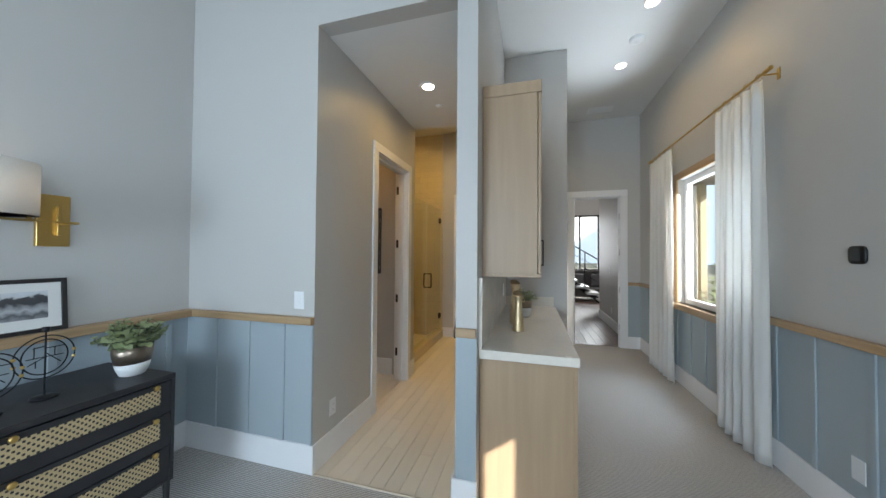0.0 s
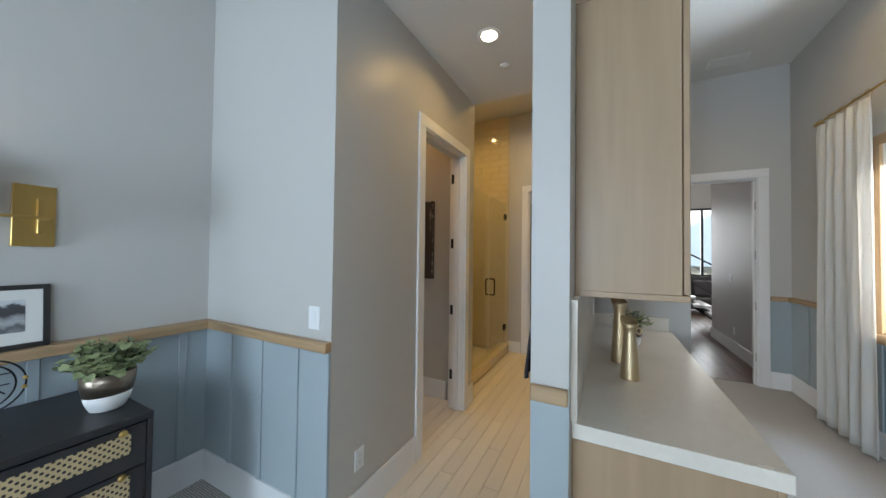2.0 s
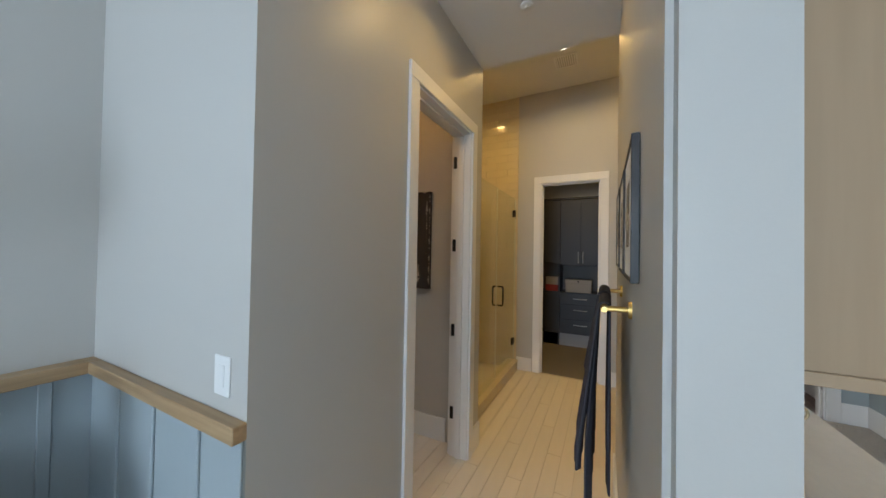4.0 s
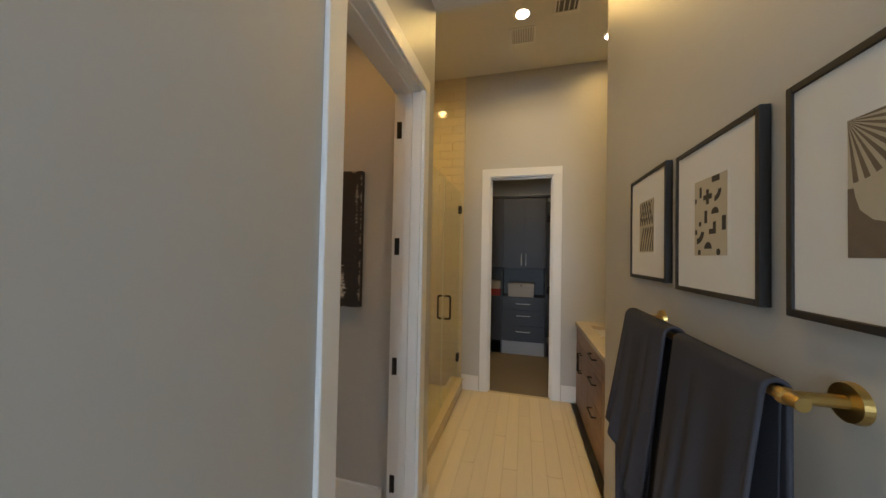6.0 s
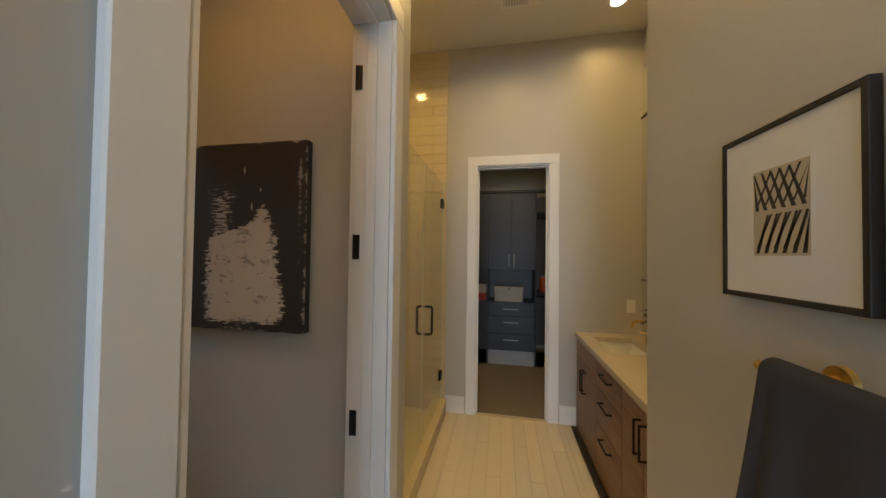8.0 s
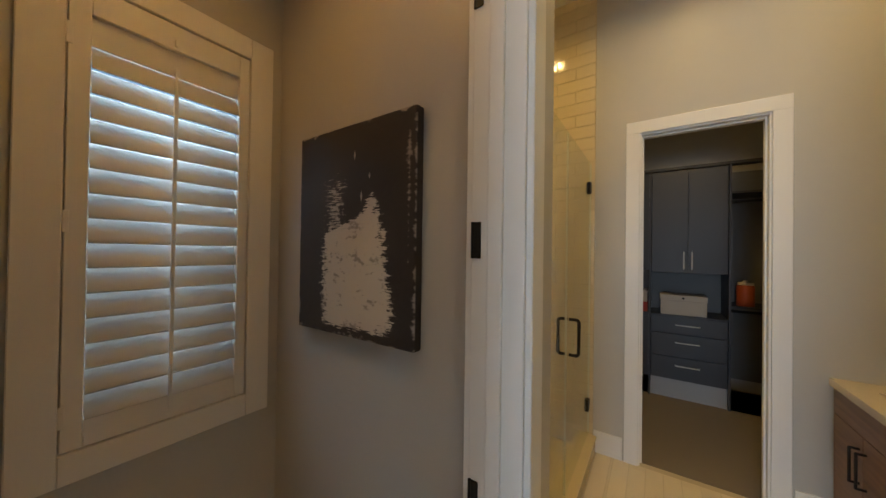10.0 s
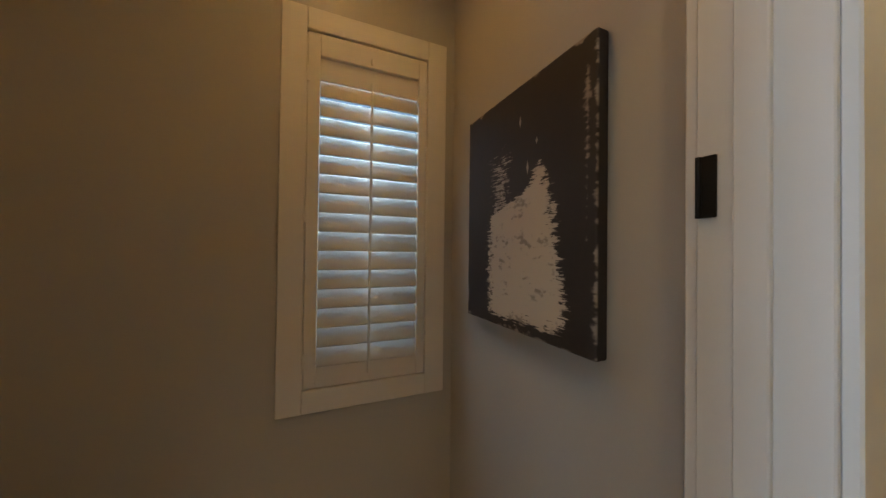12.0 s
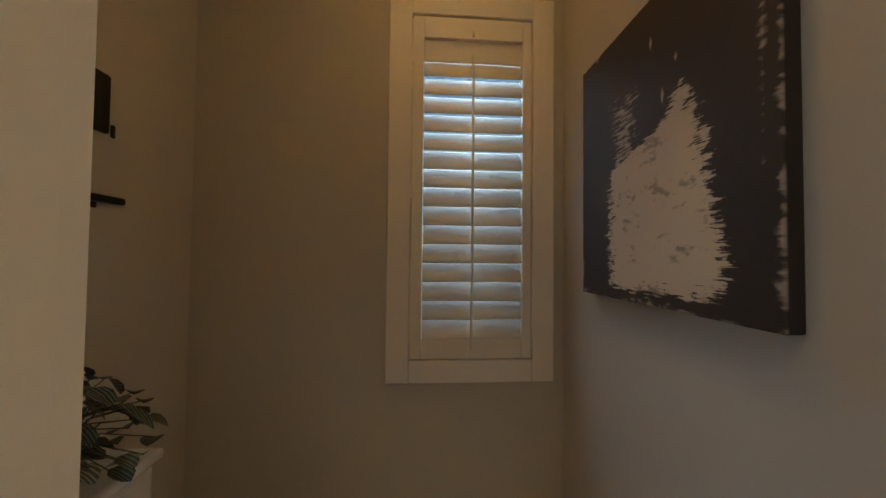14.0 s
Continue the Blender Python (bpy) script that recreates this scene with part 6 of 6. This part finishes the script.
for x0, x1, hx in ((-0.722, -0.402, -0.435), (-0.398, -0.075, -0.365)):
    d = part("door", at_root(boxes((x0, x1, cf, cf + 0.0195, 1.375, 2.488), bevel=0.0015), cu), "slate", cu)
    bm = bmesh.new()
    tube(bm, [(hx, cf - 0.0005, 1.42), (hx, cf - 0.03, 1.42), (hx, cf - 0.03, 1.60), (hx, cf - 0.0005, 1.60)], 0.006, 8)
    part("pull", at_root(bm, cu), "chrome", d, "satin steel bar pull")
part("back_panel", at_root(boxes((-0.725, -0.072, 8.40, 8.418, 0.916, 1.3725)), cu), "slate_in", cu)
op = thing("closet_shelf_unit", (0.30, 8.19, 0), "slate laminate open closet bay with shelves and hanging rail", "shelving")
for nm, b in (("side", (-0.069, -0.05, cf, 8.418, 0.0, 2.50)), ("side", (0.70, 0.72, cf, 8.418, 0.0, 2.50)), ("shelf", (-0.0495, 0.6995, cf, 8.418, 1.04, 1.06)), ("shelf", (-0.0495, 0.6995, cf, 8.418, 2.20, 2.22)), ("back", (-0.0495, 0.6995, 8.40, 8.418, 0.21, 2.5)), ("plinth", (-0.0495, 0.6995, cf + 0.04, 8.0, 0.0, 0.21))):
    part(nm, at_root(boxes(b), op), "plinth" if nm == "plinth" else "slate_in" if nm == "back" else "slate", op)
bm = bmesh.new()
rod(bm, (-0.0495, 8.15, 2.14), (0.6995, 8.15, 2.14), 0.014, 14)
part("hanging_rail", at_root(bm, op), "dot", op, "dark hanging rail")
bm = bmesh.new()
rod(bm, (-0.0495, 8.15, 0.985), (0.6995, 8.15, 0.985), 0.014, 14)
part("hanging_rail", at_root(bm, op), "dot", op, "dark hanging rail")
ol = thing("closet_shelf_unit", (-1.1, 8.19, 0), "slate laminate open closet bay with shelves", "shelving")
for nm, b in (("side", (-0.748, -0.728, cf, 8.418, 0.0, 2.50)), ("side", (-1.64, -1.62, cf, 8.418, 0.0, 2.5)), ("shelf", (-1.6195, -0.7485, cf, 8.418, 0.90, 0.92)), ("shelf", (-1.6195, -0.7485, cf, 8.418, 1.40, 1.42)), ("door_panel", (-1.6195, -0.7485, cf, cf + 0.02, 1.4202, 2.49)), ("drawer_panel", (-1.6195, -0.7485, cf, cf + 0.02, 0.21, 0.8998)), ("plinth", (-1.6195, -0.7485, cf + 0.04, 8.0, 0.0, 0.2095)), ("back", (-1.6195, -0.7485, 8.40, 8.418, 0.921, 1.3995))):
    part(nm, at_root(boxes(b), ol), "plinth" if nm == "plinth" else "slate_in" if nm == "back" else "slate", ol)
solid("closet_crown", boxes((-1.64, 0.72, cf - 0.012, cf + 0.1, 2.5005, 2.53)), "black", "dark crown board along the closet cabinets", "trim")
bxs = thing("storage_box", (-0.435, 8.10, 0.915), "pale linen lidded storage box with a dark round label", "box")
part("body", boxes((-0.20, 0.20, -0.12, 0.12, 0.0, 0.155), bevel=0.003), "stone_box", bxs)
part("lid", boxes((-0.207, 0.207, -0.127, 0.127, 0.1552, 0.215), bevel=0.003), "stone_box", bxs)
bm = bmesh.new()
rod(bm, (0, -0.1275, 0.185), (0, -0.130, 0.185), 0.012, 16)
part("label_disc", bm, "dot", bxs)
for loc, m, h, nm, lab in (((-0.86, 8.10, 0.92), "red", 0.11, "storage_box", "red storage box on the closet shelf"), ((-0.86, 8.10, 1.0305), "stone_box", 0.13, "storage_box", "white storage box stacked on a red one")):
    b = thing(nm, loc, lab, "box")
    part("body", boxes((-0.10, 0.10, -0.12, 0.12, 0, h - 0.03), bevel=0.003), m, b)
    part("lid", boxes((-0.104, 0.104, -0.124, 0.124, h - 0.0298, h), bevel=0.003), m, b)
oc = thing("jar", (0.075, 8.08, 1.06), "orange glass jar with a pale lid on the closet shelf", "jar")
bm = bmesh.new()
lathe(bm, [(0.0001, 0), (0.066, 0), (0.07, 0.006), (0.07, 0.20), (0.062, 0.212)], seg=30)
part("glass", bm, "orange", oc)
bm = bmesh.new()
lathe(bm, [(0.064, 0.2125), (0.064, 0.235), (0.02, 0.24), (0.016, 0.262), (0.0001, 0.262)], seg=24)
part("lid", bm, "stone_box", oc)

# ---- pieces of floors and walls ----
rng2 = random.Random(7)
pw, gap = 0.104, 0.0028
plank_meshes = {}


def plank(width, length):
    key = (round(width, 3), round(length, 3))
    if key not in plank_meshes:
        bm = boxes((0, key[0] - gap, 0, key[1] - 0.0016, -0.006, 0.0), bevel=0.0012)
        plank_meshes[key] = mesh_of("plank", bm, "plank")
    return plank_meshes[key]


def lay(parent, x0, x1, y0, y1, offset=0):
    k, x = offset, x0
    while x < x1 - 0.005:
        w = min(pw, x1 - x)
        y = y0
        first = (0.40, 1.20, 0.80)[k % 3]
        while y < y1 - 0.005:
            l_ = min(first if y == y0 else 1.22, y1 - y)
            piece("plank_tile", plank(w, l_), parent, (x, y, 0.0))
            y += l_
        x += pw
        k += 1


fb = bpy.data.objects["floor_bath_base"]
lay(fb, COR_L, COR_R, ACC + 0.005, END)
lay(fb, COR_R, VX + 0.10, 4.70, END, 2)
lay(fb, SH, COR_L, ACC + 0.165, 4.54, 1)
lay(fb, -1.065, COR_L, 4.64, END, 4)

# dark boards of the living room floor
lvf = bpy.data.objects["floor_living"]
board_meshes = [mesh_of("floor_board", boxes((0, 0.137, 0, l_, -0.004, 0.0), bevel=0.001), "dark_wood") for l_ in (1.40, 1.05, 0.75)]
for i in range(13):
    y, k = (9.36 if i >= 9 else 6.69), i
    while y < 12.6:
        l_ = (1.40, 1.05, 0.75)[k % 3]
        piece("floor_board", board_meshes[k % 3], lvf, (0.96 + 0.14 * i, y, 0.0))
        y += l_ + 0.002
        k += 2
bm = bmesh.new()
for i in range(9):
    for j in range(3):
        bx(bm, 2.78 + 0.14 * i, 2.78 + 0.14 * i + 0.137, 9.36 + 1.3 * j, 9.36 + 1.3 * j + 1.298, -0.004, 0.0)
for i in range(13):
    bx(bm, 0.96 + 0.14 * i, 0.96 + 0.14 * i + 0.137, 13.9, 15.9, -0.004, 0.0)
rest = part("floor_boards_far", bm, "dark_wood", lvf, "dark floor boards further off")
rest["kind"] = "stuff"

# glazed wall tiles of the shower, in half bond
ws = bpy.data.objects["wall_shower_end"]
tw, tht = 0.305, 0.1
tile_meshes = {}


def tile(width, axis):
    key = (round(width, 3), axis)
    if key not in tile_meshes:
        b = (0, key[0] - 0.0025, 0, 0.008, 0, tht - 0.0025) if axis == "y" else (0, 0.008, 0, key[0] - 0.0025, 0, tht - 0.0025)
        tile_meshes[key] = mesh_of("wall_tile", boxes(b, bevel=0.0012), "tile")
    return tile_meshes[key]


z, row = 0.02, 0
while z < BATH - 0.02:
    x = -1.095
    first = tw if row % 2 else tw / 2
    while x > SH + 0.02:
        w = min(first if x == -1.095 else tw, x - SH)
        piece("wall_tile", tile(w, "y"), ws, (x - w, END + 0.003, z))
        x -= w
    z += tht
    row += 1
bm = bmesh.new()
z, row = 0.02, 0
while z < BATH - 0.02:
    y = 4.65
    first = tw if row % 2 else tw / 2
    while y < END - 0.01:
        w = min(first if y == 4.65 else tw, END - y)
        bx(bm, SH + 0.002, SH + 0.010, y, y + w - 0.0025, z, z + tht - 0.0025)
        y += w
    x = COR_L - 0.14
    while x > SH + 0.02:
        w = min(tw, x - SH - 0.011)
        bx(bm, x - w, x - 0.0025, 4.642, 4.650, z, z + tht - 0.0025)
        x -= w
    z += tht
    row += 1
rest = part("wall_tiles_side", bm, "tile", ws, "cream glazed tiles of the shower sides")
rest["kind"] = "stuff"
# tile edge return beside the screen
for k in range(36):
    piece("edge_tile", tile(0.135, "y"), ws, (COR_L - 0.135, 4.641, 0.02 + tht * k))
